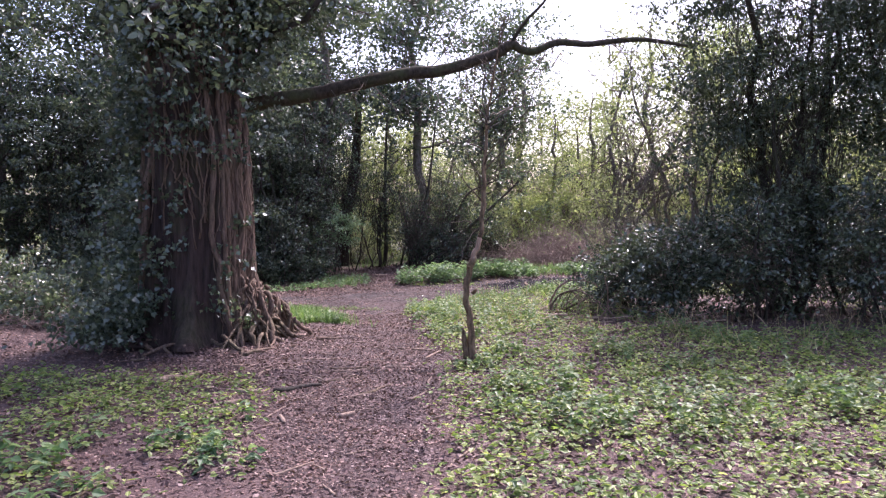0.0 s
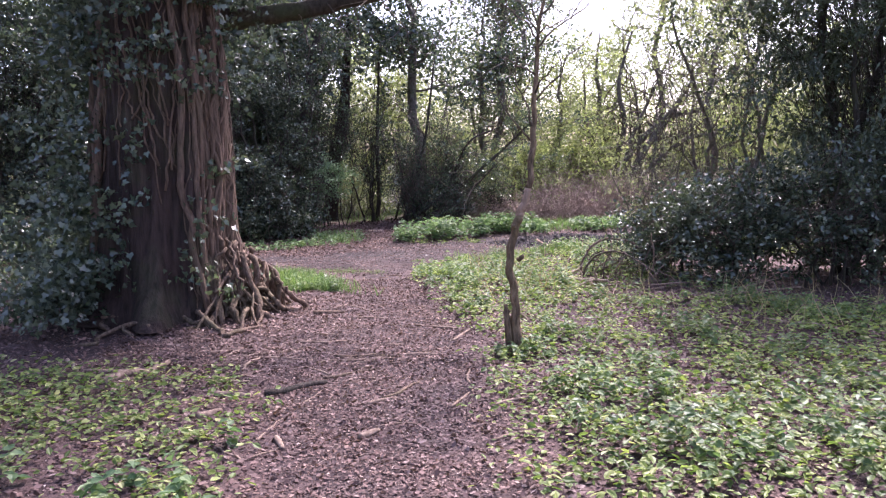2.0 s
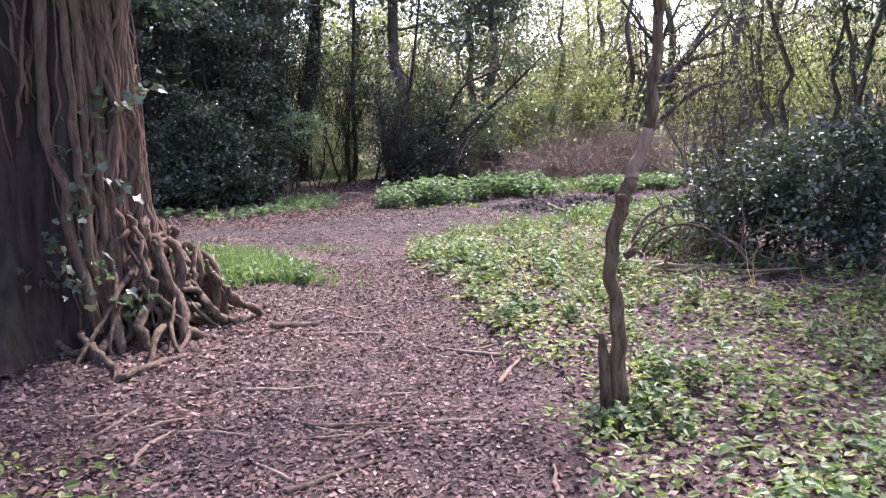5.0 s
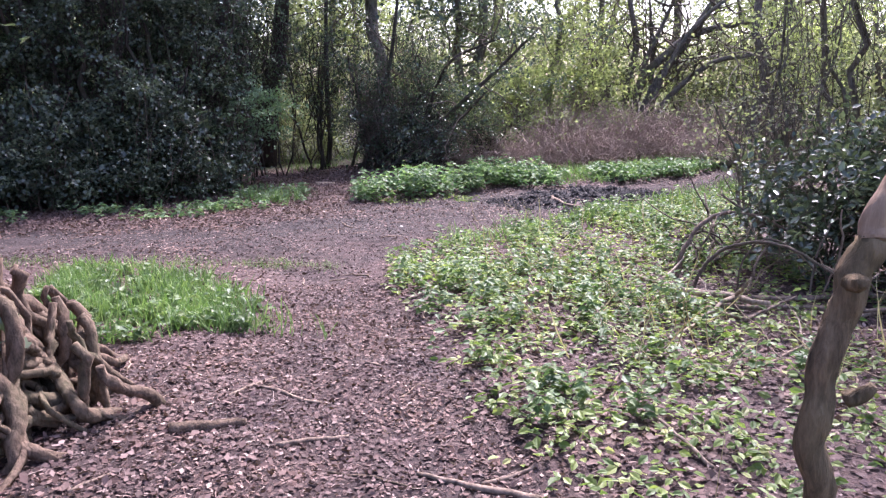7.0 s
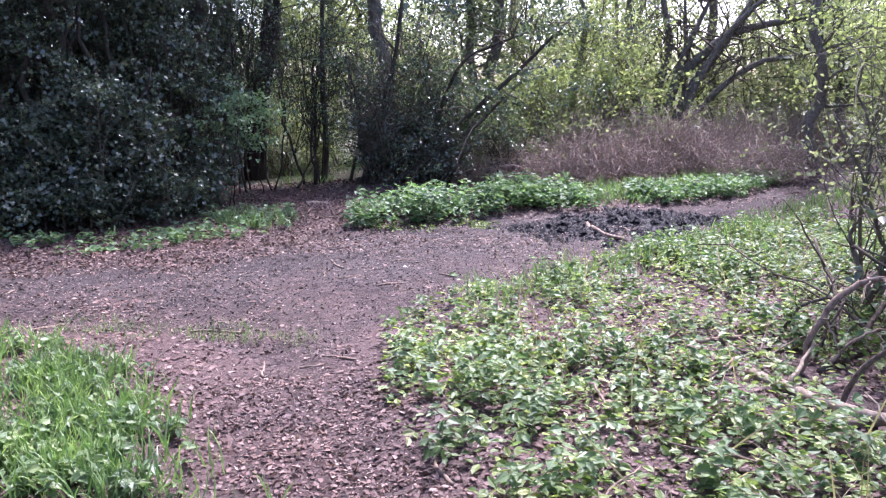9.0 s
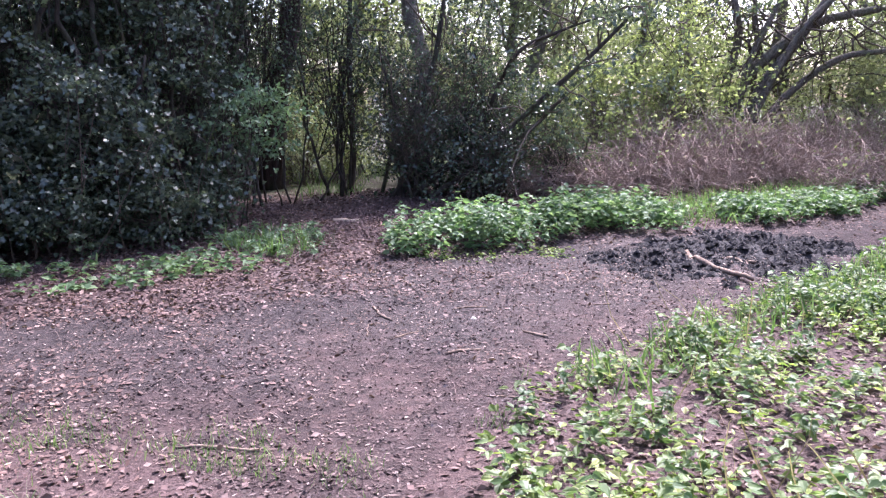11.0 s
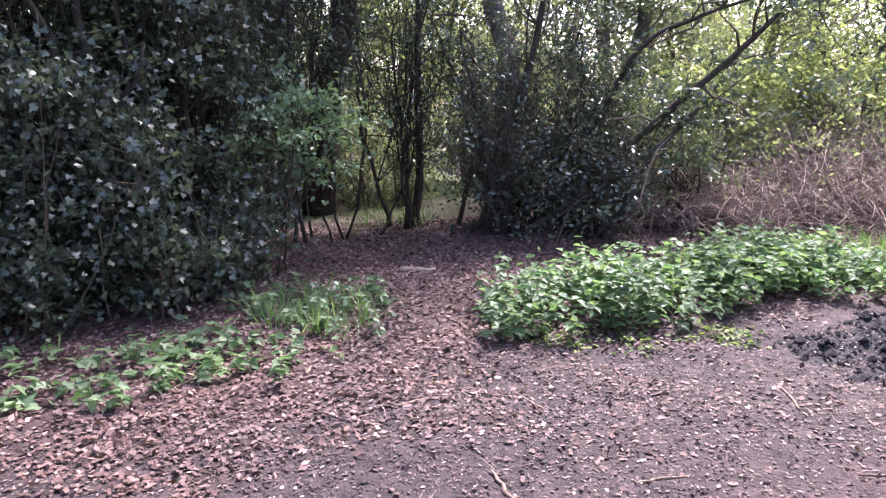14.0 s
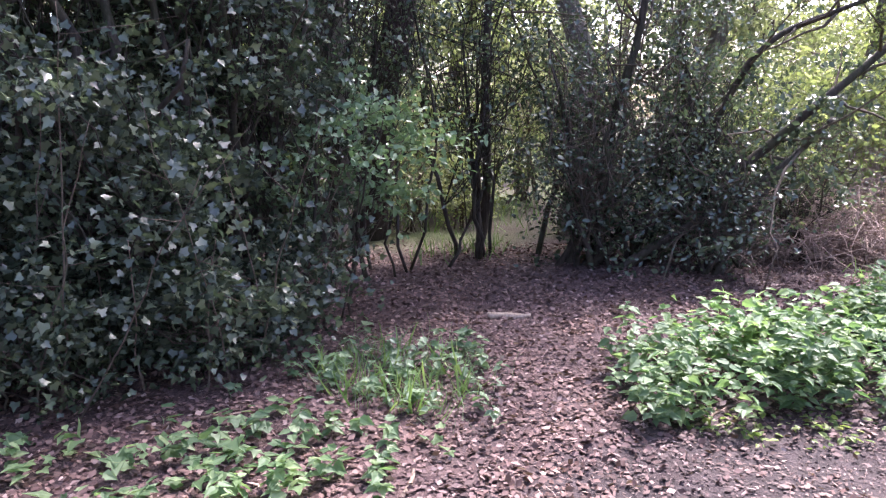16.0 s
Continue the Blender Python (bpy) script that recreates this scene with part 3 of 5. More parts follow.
# ---- shrubs and thicket ----
def shrub(name, label, category, x, y, rx, ry, h, count, mat, shape, size, seed, stems=7, lean=(0, 0), low=0.05, spread=0.16, clumps=140,
          stem_mat=None, stem_rad=0.03, group="", droop=0.2, shell=0.45, up=0.7):
    """A shrub of several stems whose sprays fill an uneven mass of half-widths rx, ry and height h."""
    r = np.random.default_rng(seed)
    z0 = float(height(x, y)) - 0.03
    ob = thing(name, (x, y, z0), label, category, group)
    u = unit(r.normal(size=(clumps, 3)))
    rad = r.uniform(shell, 1.0, size=(clumps, 1)) * (1 + 0.16 * r.normal(size=(clumps, 1)))
    c = u * rad
    f = low + (1 - low) * (c[:, 2:3] * 0.5 + 0.5)
    width = 0.45 + 0.55 * np.sin(np.clip(f, 0, 1) ** 0.7 * 2.5)
    cen = np.hstack([c[:, :2] * (rx, ry) * np.minimum(1, width + 0.35) + np.asarray(lean) * f, f * h]) + (x, y, z0)
    cen[:, 2] = np.maximum(cen[:, 2], height(cen[:, 0], cen[:, 1]) + 0.08)
    order = r.permutation(clumps)
    twigs = Geo()
    for s in range(stems):
        tip = cen[order[s]]
        foot = (x + r.normal(0, 0.22 * rx), y + r.normal(0, 0.22 * ry), z0)
        p = wander(r, foot, tip + (0, 0, 0.2), 12, 0.07)
        g = Geo()
        k = stem_rad * r.uniform(0.6, 1.4)
        tube(g, p, [k, k * 0.8, k * 0.3], 7, 0.05, r)
        part("stem", g, stem_mat or M_STEM, ob)
        for t in order[stems + s::stems]:
            q = p[r.integers(3, 12)]
            tube(twigs, wander(r, q, cen[t], 6, 0.1), [min(0.3 * k, 0.007), 0.0025], 4)
    part("twig_mass", twigs, stem_mat or M_TWIG, ob, kind="stuff")
    part("crown", bough_leaves(Geo(), r, cen, count, spread, size, shape, droop, up), mat, ob)
    return ob


dark = "dark evergreen thicket of ivy and holly beside the cross path"
G = "thicket along the path"
for k, (x, y, rx, ry, h, n) in enumerate([
        (-3.7, 19.8, 1.1, 1.1, 4.6, 9000), (-5.0, 18.9, 1.5, 1.2, 5.4, 12500), (-6.9, 18.6, 1.7, 1.3, 6.2, 14000), (-9.0, 18.2, 1.8, 1.4, 5.8, 12000),
        (-11.2, 17.6, 1.9, 1.5, 6.0, 10000), (-6.0, 21.0, 2.0, 1.5, 7.0, 5000), (-8.6, 21.2, 2.2, 1.6, 7.2, 6500), (-13.5, 16.6, 2.2, 2.0, 6.0, 8000), (-4.1, 18.6, 0.9, 0.7, 2.0, 6000), (-5.6, 17.9, 1.1, 0.7, 1.6, 6000), (-7.6, 17.4, 1.2, 0.7, 1.7, 5000)]):
    shrub("ivy_thicket", dark, "shrub", x, y, rx, ry, h, int(n * (1.6 if k in (0, 1, 8, 9) else 1.25)), M_IVY, LOBED if k in (0, 1, 8, 9) else OVAL if k in (2, 3, 10) else DIAMOND, 0.052 if k in (0, 1, 8, 9) else 0.066 if k in (2, 10) else 0.085, 100 + k, 9, (0, -0.3), 0.0, 0.17, 170, stem_mat=M_STEM, stem_rad=0.045, group=G, shell=0.35, up=0.75)
for k, (x, y, rx, h, n) in enumerate([(-3.5, 18.35, 0.6, 0.75, 2600), (-4.3, 17.85, 0.7, 0.85, 3000), (-5.2, 17.45, 0.8, 0.9, 3000), (-6.3, 17.1, 0.8, 0.9, 2600), (-3.1, 19.0, 0.45, 0.8, 1700), (-7.4, 16.9, 0.8, 0.9, 2200), (-8.6, 16.8, 0.9, 1.0, 2200)]):
    shrub("ivy_sprawl", "low sprawling dark ivy at the foot of the thicket", "shrub", x, y, rx, 0.45, h, n, M_IVY, LOBED, 0.05, 240 + k, 5, (0, 0), 0.0, 0.13, 70, stem_mat=M_TWIG, stem_rad=0.01, group="ivy at the thicket foot", up=0.8)
h_label = "glossy holly shrub with thin crossing stems"
for k, (x, y, rx, ry, h, n) in enumerate([(-0.4, 21.4, 1.2, 0.8, 3.2, 5600), (0.5, 21.9, 0.9, 0.8, 2.2, 2400), (-0.8, 20.9, 0.75, 0.5, 1.9, 2900), (0.25, 20.75, 0.7, 0.4, 1.2, 2600)]):
    shrub("holly_shrub", h_label, "shrub", x, y, rx, ry, h, n, M_HOLLY, OVAL, 0.048, 140 + k, 9, (0, 0), 0.02, 0.13, 200, stem_rad=0.03, group="holly shrubs", droop=0.05, up=1.0)
for k, (x, y, rx, ry, h, n, low) in enumerate([(-1.75, 21.5, 0.95, 0.7, 3.4, 2700, 0.22), (-2.75, 20.9, 0.7, 0.6, 3.8, 2200, 0.3), (0.3, 21.2, 0.9, 0.6, 2.3, 2600, 0.1), (-3.4, 21.8, 0.9, 0.7, 4.4, 2000, 0.1), (-5.0, 20.6, 1.1, 0.8, 5.5, 3500, 0.1), (1.3, 21.7, 0.8, 0.6, 1.5, 1600, 0.1)]):
    shrub("scrub_bush", "open scrub bush with small shining grey-green leaves", "shrub", x, y, rx, ry, h, int(n * 0.95), M_SCRUB, OVAL, 0.052, 180 + k, 6, (0, 0), low, 0.14, 120, stem_mat=M_STEM, stem_rad=0.02, group="scrub bushes", up=0.4)
shrub("elder_shrub", "young elder with fresh pinnate green leaves", "shrub", -2.8, 19.5, 0.75, 0.5, 1.95, 1700, M_ELDER, OVAL, 0.055, 150, 4, (0.25, -0.3), 0.32, 0.12, 30, stem_rad=0.012)

for k, (x, y, rx, ry, h, n) in enumerate([(-4.6, 10.9, 0.8, 0.6, 0.75, 3200), (-5.8, 11.7, 1.1, 0.7, 0.9, 3600), (-7.2, 12.2, 1.2, 0.8, 1.1, 3600), (-8.8, 12.6, 1.3, 0.9, 1.3, 3600)]):
    shrub("ivy_mound", "low dark mound of ivy and brushwood behind the old tree", "shrub", x, y, rx, ry, h, n, M_IVY, LOBED, 0.06, 190 + k, 6, (0, 0), 0.0, 0.14, 90, stem_mat=M_TWIG, stem_rad=0.014, group="ivy mounds", up=0.5)

# hedge on the other side of the path
yew = "dark drooping yew beside the clearing"
for k, (x, y, rx, ry, h, n, low) in enumerate([(5.3, 11.8, 1.9, 1.4, 8.6, 40000, 0.02), (7.4, 11.3, 1.9, 1.6, 9.0, 32000, 0.0), (9.8, 11.2, 2.0, 1.8, 7.0, 12000, 0.0)]):
    shrub("yew_tree", yew, "tree", x, y, rx, ry, h, n, M_YEW, NEEDLES, 0.12, 160 + k, 8, (-0.5, 0), low, 0.2, 430, stem_mat=M_STEM, stem_rad=0.05, group="yews", droop=0.7, shell=0.4)
shrub("hazel_tree", "feathery hazel with thin yellow-green spring leaves", "tree", 4.2, 13.4, 1.4, 1.2, 5.4, 2400, M_DULL, OVAL, 0.07, 168, 6, (-0.4, 0), 0.42, 0.2, 120, stem_mat=M_HAZE, stem_rad=0.035)
shrub("thorn_bush", "twiggy thorn bush with sparse yellow-green leaves", "shrub", 3.15, 13.4, 0.8, 0.9, 2.6, 1500, M_DULL, OVAL, 0.042, 169, 9, (-0.2, -0.2), 0.05, 0.12, 150, stem_mat=M_HAZE, stem_rad=0.02)
for k, (x, y, rx, ry, h, n) in enumerate([(3.35, 11.3, 0.85, 0.75, 1.5, 7000), (4.4, 10.8, 0.9, 0.8, 1.9, 6500), (5.9, 10.4, 1.0, 0.8, 2.2, 6000), (2.95, 12.0, 0.75, 0.8, 1.35, 5000), (7.6, 10.3, 1.0, 0.8, 2.2, 5000), (6.8, 11.3, 1.0, 0.7, 1.8, 3500), (5.0, 12.3, 1.1, 0.7, 1.5, 4500), (6.4, 12.4, 1.1, 0.7, 1.6, 4500)]):
    shrub("holly_bush", "low glossy holly bush with shining leaves", "shrub", x, y, rx, ry, h, n, M_HOLLY, OVAL, 0.062, 170 + k, 8, (0, 0), 0.0, 0.12, 130, stem_rad=0.015, group="holly bushes", droop=0.05, up=1.3)


# ---- crooked dead sapling beside the path ----
sap = thing("dead_sapling", (0.3, 7.88, float(height(0.3, 7.88)) - 0.02), "thin crooked dead sapling with peeling bark", "tree")
rng = np.random.default_rng(21)
sap_pts = [(0.3, 7.88, -0.12), (0.28, 7.86, 0.2), (0.27, 7.85, 0.4), (0.23, 7.84, 0.6), (0.25, 7.83, 0.8), (0.29, 7.82, 0.96), (0.33, 7.82, 1.08), (0.385, 7.82, 1.23), (0.41, 7.84, 1.47), (0.43, 7.86, 1.7), (0.44, 7.88, 1.95), (0.48, 7.9, 2.5), (0.55, 7.92, 2.9), (0.63, 7.95, 3.4)]
g = Geo()
line = curve(sap_pts, 90)
line += np.stack([0.006 * np.sin(np.arange(90) * 0.9), 0.005 * np.cos(np.arange(90) * 1.3), 0 * line[:, 2]], -1)
rad = 0.84 * np.interp(line[:, 2], (-0.1, 0.2, 0.6, 0.9, 0.97, 1.05, 1.25, 1.5, 2.0, 2.9, 3.4), (0.058, 0.044, 0.037, 0.037, 0.041, 0.034, 0.03, 0.03, 0.023, 0.014, 0.006))
lo, hi = int(np.argmax(line[:, 2] > 1.0)), int(np.argmax(line[:, 2] > 1.22))
tube(g, line[:lo + 1], rad[:lo + 1], 16, 0.07, rng)
tube(g, curve([(0.262, 7.80, 0.93), (0.255, 7.765, 0.935), (0.25, 7.745, 0.945)], 6), [0.02, 0.017, 0.012], 10, 0.08, rng)
tube(g, curve([(0.3, 7.84, 0.66), (0.325, 7.82, 0.68), (0.34, 7.81, 0.7)], 6), [0.02, 0.017, 0.01], 9, 0.08, rng)
part("trunk", g, M_SAPLING, sap, "crooked grey-brown trunk with knots")
part("bare_section", tube(Geo(), line[lo:hi + 1], rad[lo:hi + 1] * 0.96, 16, 0.05, rng), M_BARE, sap, "orange-brown barkless wood")
part("upper_trunk", tube(Geo(), line[hi:], rad[hi:], 14, 0.06, rng), M_SAPLING, sap)
g = Geo()
tube(g, curve([(0.235, 7.86, -0.1), (0.22, 7.85, 0.06), (0.205, 7.84, 0.2), (0.195, 7.84, 0.3)], 12), [0.034, 0.028, 0.024, 0.012], 9, 0.1, rng)
part("stub", g, M_SAPLING, sap, "broken side stub")
for k in range(15):
    z = rng.uniform(1.5, 3.3)
    base = np.array([np.interp(z, [p[2] for p in sap_pts], [p[0] for p in sap_pts]), 7.88, z])
    p = wander(rng, base, base + np.array([rng.normal(0, 0.28), rng.normal(0, 0.2), rng.uniform(0.1, 0.6)]), 8, 0.1)
    g = tube(Geo(), p, [0.009, 0.003], 5)
    for q in range(4):
        s = p[rng.integers(3, 8)]
        tube(g, wander(rng, s, s + rng.normal(size=3) * 0.13 + (0, 0, 0.06), 4, 0.12), [0.004, 0.0015], 3)
    part("branch", g, M_TWIG, sap, "thin bare branch")


# ---- trees beyond ----
def woodland_tree(seed, h, leaf_mat, count, size, lean=(0.0, 0.0), limbs=16, rad=0.13, bare=0.25, label=""):
    r = np.random.default_rng(seed)
    ob = thing("woodland_tree", (0, 0, 0), label, "tree", "woodland trees")
    top = np.array([lean[0] * h, lean[1] * h, h * 0.92])
    tr = wander(r, (0, 0, -0.3), top, 16, 0.05)
    g = Geo()
    tube(g, tr, [rad * 1.3, rad, rad * 0.7, rad * 0.15], 9, 0.04, r)
    part("trunk", g, M_HAZE, ob)
    cl = []
    for k in range(limbs):
        g = Geo()
        f = r.uniform(bare, 0.95)
        base = tr[int(f * 15)]
        a, ln = r.uniform(0, 6.28), h * r.uniform(0.14, 0.34) * (1.15 - 0.6 * f)
        p = wander(r, base, base + (math.cos(a) * ln, math.sin(a) * ln, ln * r.uniform(0.1, 0.8)), 9, 0.12)
        tube(g, p, [rad * 0.42 * (1.1 - f), 0.012], 5)
        for w in range(5):
            q = p[r.integers(2, 9)]
            e = q + r.normal(size=3) * h * 0.05 + (0, 0, 0.1)
            tube(g, wander(r, q, e, 5, 0.12), [0.014, 0.004], 3)
            cl.append(e)
            cl.append((q + e) / 2)
        part("limb", g, M_HAZE, ob)
    part("crown", bough_leaves(Geo(), r, cl, count, 0.032 * h + 0.08, size, DIAMOND, 0.3, 0.5), leaf_mat, ob)
    return ob


protos = [woodland_tree(200, 9.0, M_DULL, 3400, 0.14, label="tall tree with thin dull spring foliage"),
          woodland_tree(201, 11.0, M_DULL, 4000, 0.15, label="tall tree with thin dull spring foliage"),
          woodland_tree(202, 8.0, M_SPRING, 4200, 0.11, (0.08, 0), label="tree in fresh yellow-green spring leaf"),
          woodland_tree(203, 10.0, M_SPRING, 4600, 0.12, label="tree in fresh yellow-green spring leaf"),
          woodland_tree(204, 10.0, M_DULL, 1500, 0.1, limbs=24, label="nearly bare tree with many fine grey branches"),
          woodland_tree(205, 8.5, M_IVY, 7000, 0.13, limbs=22, bare=0.1, label="dark evergreen ivy-covered tree"),
          woodland_tree(206, 7.6, M_IVY, 9500, 0.11, limbs=30, bare=0.4, rad=0.11, label="tall dark ivy-clad tree with a bare lower trunk")]
rng = np.random.default_rng(33)
def woodland_shrub(seed, h, w, leaf_mat, count, size, label):
    return shrub("woodland_shrub", label, "shrub", 0.0, 0.0, w, w, h, count, leaf_mat, DIAMOND, size, seed, 7, low=0.03, spread=0.22, clumps=90, stem_mat=M_TWIG, stem_rad=0.025, group="woodland shrubs")


protos += [woodland_shrub(210, 3.4, 1.5, M_DULL, 3600, 0.1, "hazy dull-green undergrowth shrub"),
           woodland_shrub(211, 2.6, 1.2, M_SPRING, 2600, 0.09, "undergrowth shrub in fresh yellow-green leaf"),
           woodland_shrub(212, 4.5, 1.7, M_IVY, 5200, 0.1, "dark evergreen undergrowth shrub")]
placed = [(6, 1.9, 26.5, 1.15), (6, -6.6, 21.2, 1.15), (6, -8.8, 20.2, 1.2), (6, -11.0, 19.2, 1.2), (6, -6.0, 24.5, 1.3), (6, -9.0, 24.0, 1.35),
          (8, 3.2, 24.6, 0.9), (8, 4.6, 24.9, 1.1), (8, 2.0, 24.8, 0.8), (7, 0.8, 25.2, 1.0), (7, 8.0, 26.0, 0.8), (7, 2.5, 27.5, 1.3), (7, 5.5, 29.0, 1.2), (8, 8.5, 28.5, 1.3), (7, 11.0, 27.5, 1.2), (8, -4.4, 25.0, 1.0), (7, -3.4, 27.0, 1.2),
          (9, -6.5, 24.0, 1.5), (9, -9.5, 23.0, 1.5), (9, -12.5, 19.5, 1.4), (9, -15.5, 16.5, 1.5), (9, -16.0, 12.0, 1.5), (9, 11.5, 13.0, 1.5), (9, 13.5, 17.0, 1.5), (7, 9.5, 20.0, 1.0), (7, 13, 23, 1.3),
          (5, -6.2, 23.2, 0.85), (5, -9.0, 23.6, 0.95), (5, -3.9, 24.2, 0.75), (5, -12.5, 17.5, 0.9), (5, -14.5, 20, 1.0),
          (2, 3.6, 25.2, 0.62), (2, 5.0, 27.5, 0.75), (0, 1.6, 26.5, 0.8), (4, 7.5, 27.0, 0.9), (3, 9.5, 24.5, 0.8), (3, 7.2, 21.5, 0.7), (4, 3.0, 30.0, 1.0), (2, -2.2, 27.5, 0.85), (5, -4.8, 25.5, 1.0),
          (0, 0.0, 29.5, 0.8), (1, -7.5, 26.5, 1.0), (2, -1.0, 27.0, 0.6), (3, 11.5, 30, 1.0), (5, 11.0, 17.5, 1.0), (5, -12.0, 21.0, 1.0), (2, 8.0, 16.8, 0.6), (5, 14.0, 13.0, 1.1),
          # the last five here stand out of view, added to shape the light
          (6, -3.4, 22.2, 1.3), (6, -0.6, 23.2, 1.25), (8, -2.0, 24.0, 0.45), (7, -2.7, 23.5, 0.55), (3, -5.2, 27.5, 0.8), (2, -3.3, 26.0, 0.8), (8, -2.0, 25.5, 0.9), (8, -3.2, 24.4, 0.6), (7, -1.0, 27.0, 1.0), (8, 2.3, 23.4, 0.9), (8, 1.3, 23.2, 0.7), (8, 4.4, 24.2, 0.9), (5, -10.5, 11.0, 1.0), (0, -11.0, 3.0, 1.0), (1, 12.0, 2.5, 1.0), (0, 5.5, -12.0, 1.0), (1, -6.5, -13.0, 1.0)]
# full ring: its trees behind the start are unseen, added for plausible light
for k in range(28):
    a = rng.uniform(0, 2 * math.pi)
    d = rng.uniform(24, 42)
    placed.append((int(rng.choice([0, 1, 4, 3, 2, 5], p=[0.3, 0.25, 0.2, 0.1, 0.1, 0.05])), 0.5 + d * math.sin(a), 10 + d * math.cos(a), rng.uniform(0.75, 1.1)))
for k in range(30):
    a, d = rng.uniform(-1.25, 1.25), rng.uniform(20, 44)
    placed.append((int(rng.choice([7, 8, 9], p=[0.68, 0.27, 0.05])), 0.5 + d * math.sin(a), 10 + d * math.cos(a), rng.uniform(0.9, 1.7)))
placed = [q for q in placed if not (q[2] > 24 and q[0] not in (6,) and 0.12 < (q[1] + 1.94) / (q[2] - 13.98) < 0.25)]     # an open gap to the sky
for n, (kind, x, y, s) in enumerate(placed):
    copy_thing(protos[kind], pose(x, y, float(height(x, y)), 0, 0, 57.0 * n) @ Matrix.Scale(s, 4))
for ob in protos:
    for child in ob.children_recursive:
        bpy.data.objects.remove(child)
    bpy.data.objects.remove(ob)

# the wood closes in further off: spring crowns and bare boughs behind one another, haze painted in
def far_wood(seed, columns, count, size, mat, label, reach, tall):
    r = np.random.default_rng(seed)
    cl, g = [], Geo()
    for k in range(columns):
        a, d = radians(-52 + 120 * (k + r.uniform(0, 1)) / columns), r.uniform(*reach)
        x, y, h = 0.5 + d * math.sin(a), 10 + d * math.cos(a), r.uniform(*tall)
        z, w = float(height(x, y)), r.uniform(1.0, 2.2)
        p = wander(r, (x, y, z - 0.2), (x + r.normal(0, 0.8), y, z + h * 0.95), 9, 0.06)
        tube(g, p, [0.1, 0.07, 0.02], 5)
        for q in range(15):
            s = p[r.integers(1, 9)]
            e = s + r.normal(size=3) * (w * 0.7, w * 0.7, 0.7) + (0, 0, 0.4)
            tube(g, wander(r, s, e, 6, 0.12), [0.028, 0.006], 3)
            cl += [e, (s + e) / 2, e + r.normal(size=3) * 0.5]
        for q in range(10):
            cl.append(np.array([x + r.normal(0, w * 0.7), y + r.normal(0, w * 0.7), z + abs(r.normal(0, 1.0)) + 0.15]))
    cl = [c for c in cl if not (-0.1 < (c[0] + 1.94) / (c[1] - 13.98) < 0.3 and c[2] < 3.6 and r.uniform() < 0.85)]     # light comes in low between the trunks
    stuff("far_wood", bough_leaves(Geo(), r, cl, count, 0.33, size, DIAMOND, 0.3, 0.5), mat, label, "far woods")
    stuff("far_boughs", g, M_HAZE, "grey-brown trunks and boughs of the far wood", "far woods", True)


far_wood(230, 34, 42000, 0.15, M_DULL, "hazy dull-green spring foliage of the far wood", (19, 27), (5.0, 8.0))
far_wood(231, 22, 26000, 0.13, M_DULL, "pale spring foliage of the far wood", (17, 25), (3.5, 6.5))

# the many-stemmed tree that leans over the brambles
far = thing("leaning_tree", (5.7, 25.4, float(height(5.7, 25.4))), "old many-stemmed tree leaning low over the brambles", "tree")
rng = np.random.default_rng(44)
for pts, r0 in (([(5.6, 25.4, 0.1), (5.9, 25.4, 1.6), (6.5, 25.3, 2.3), (7.2, 25.2, 2.8), (8.6, 25.1, 3.1), (10.2, 25, 3.6)], 0.17),
                ([(5.7, 25.4, 0.1), (6.2, 25.3, 1.5), (6.9, 25.2, 2.5), (7.4, 25.2, 3.3), (8.2, 25.2, 4.4)], 0.15),
                ([(5.5, 25.5, 0.1), (5.6, 25.5, 1.6), (5.8, 25.5, 2.6), (5.6, 25.5, 3.8), (6.0, 25.5, 5.4)], 0.14),
                ([(5.8, 25.3, 0.1), (6.6, 25.2, 1.3), (7.6, 25.0, 2.1), (8.6, 24.8, 2.3), (9.4, 24.6, 2.9)], 0.11),
                ([(5.4, 25.4, 0.1), (5.0, 25.4, 1.6), (4.6, 25.4, 2.6), (4.5, 25.4, 4.2)], 0.11),
                ([(5.7, 25.2, 0.2), (6.4, 25.0, 1.9), (7.0, 24.9, 2.9), (8.0, 24.8, 3.7), (9.0, 24.8, 3.9)], 0.1),
                ([(5.5, 25.3, 0.2), (5.9, 25.2, 2.0), (6.3, 25.1, 3.0), (7.0, 25.0, 4.6)], 0.1)):
    g = Geo()
    c = curve(pts, 26)
    tube(g, c, [r0 * 0.75, r0 * 0.6, r0 * 0.25], 9, 0.05, rng)
    part("stem", g, M_HAZE, far)
    for k in range(16):
        g = Geo()
        q = c[rng.integers(8, 26)]
        p = wander(rng, q, q + rng.normal(size=3) * 0.9 + (0.1, 0, 0.4), 7, 0.1)
        tube(g, p, [0.025, 0.005], 4)
        for w in range(4):
            s = p[rng.integers(2, 7)]
            tube(g, wander(rng, s, s + rng.normal(size=3) * 0.35, 4, 0.1), [0.008, 0.003], 3)
        part("branch", g, M_TWIG, far)

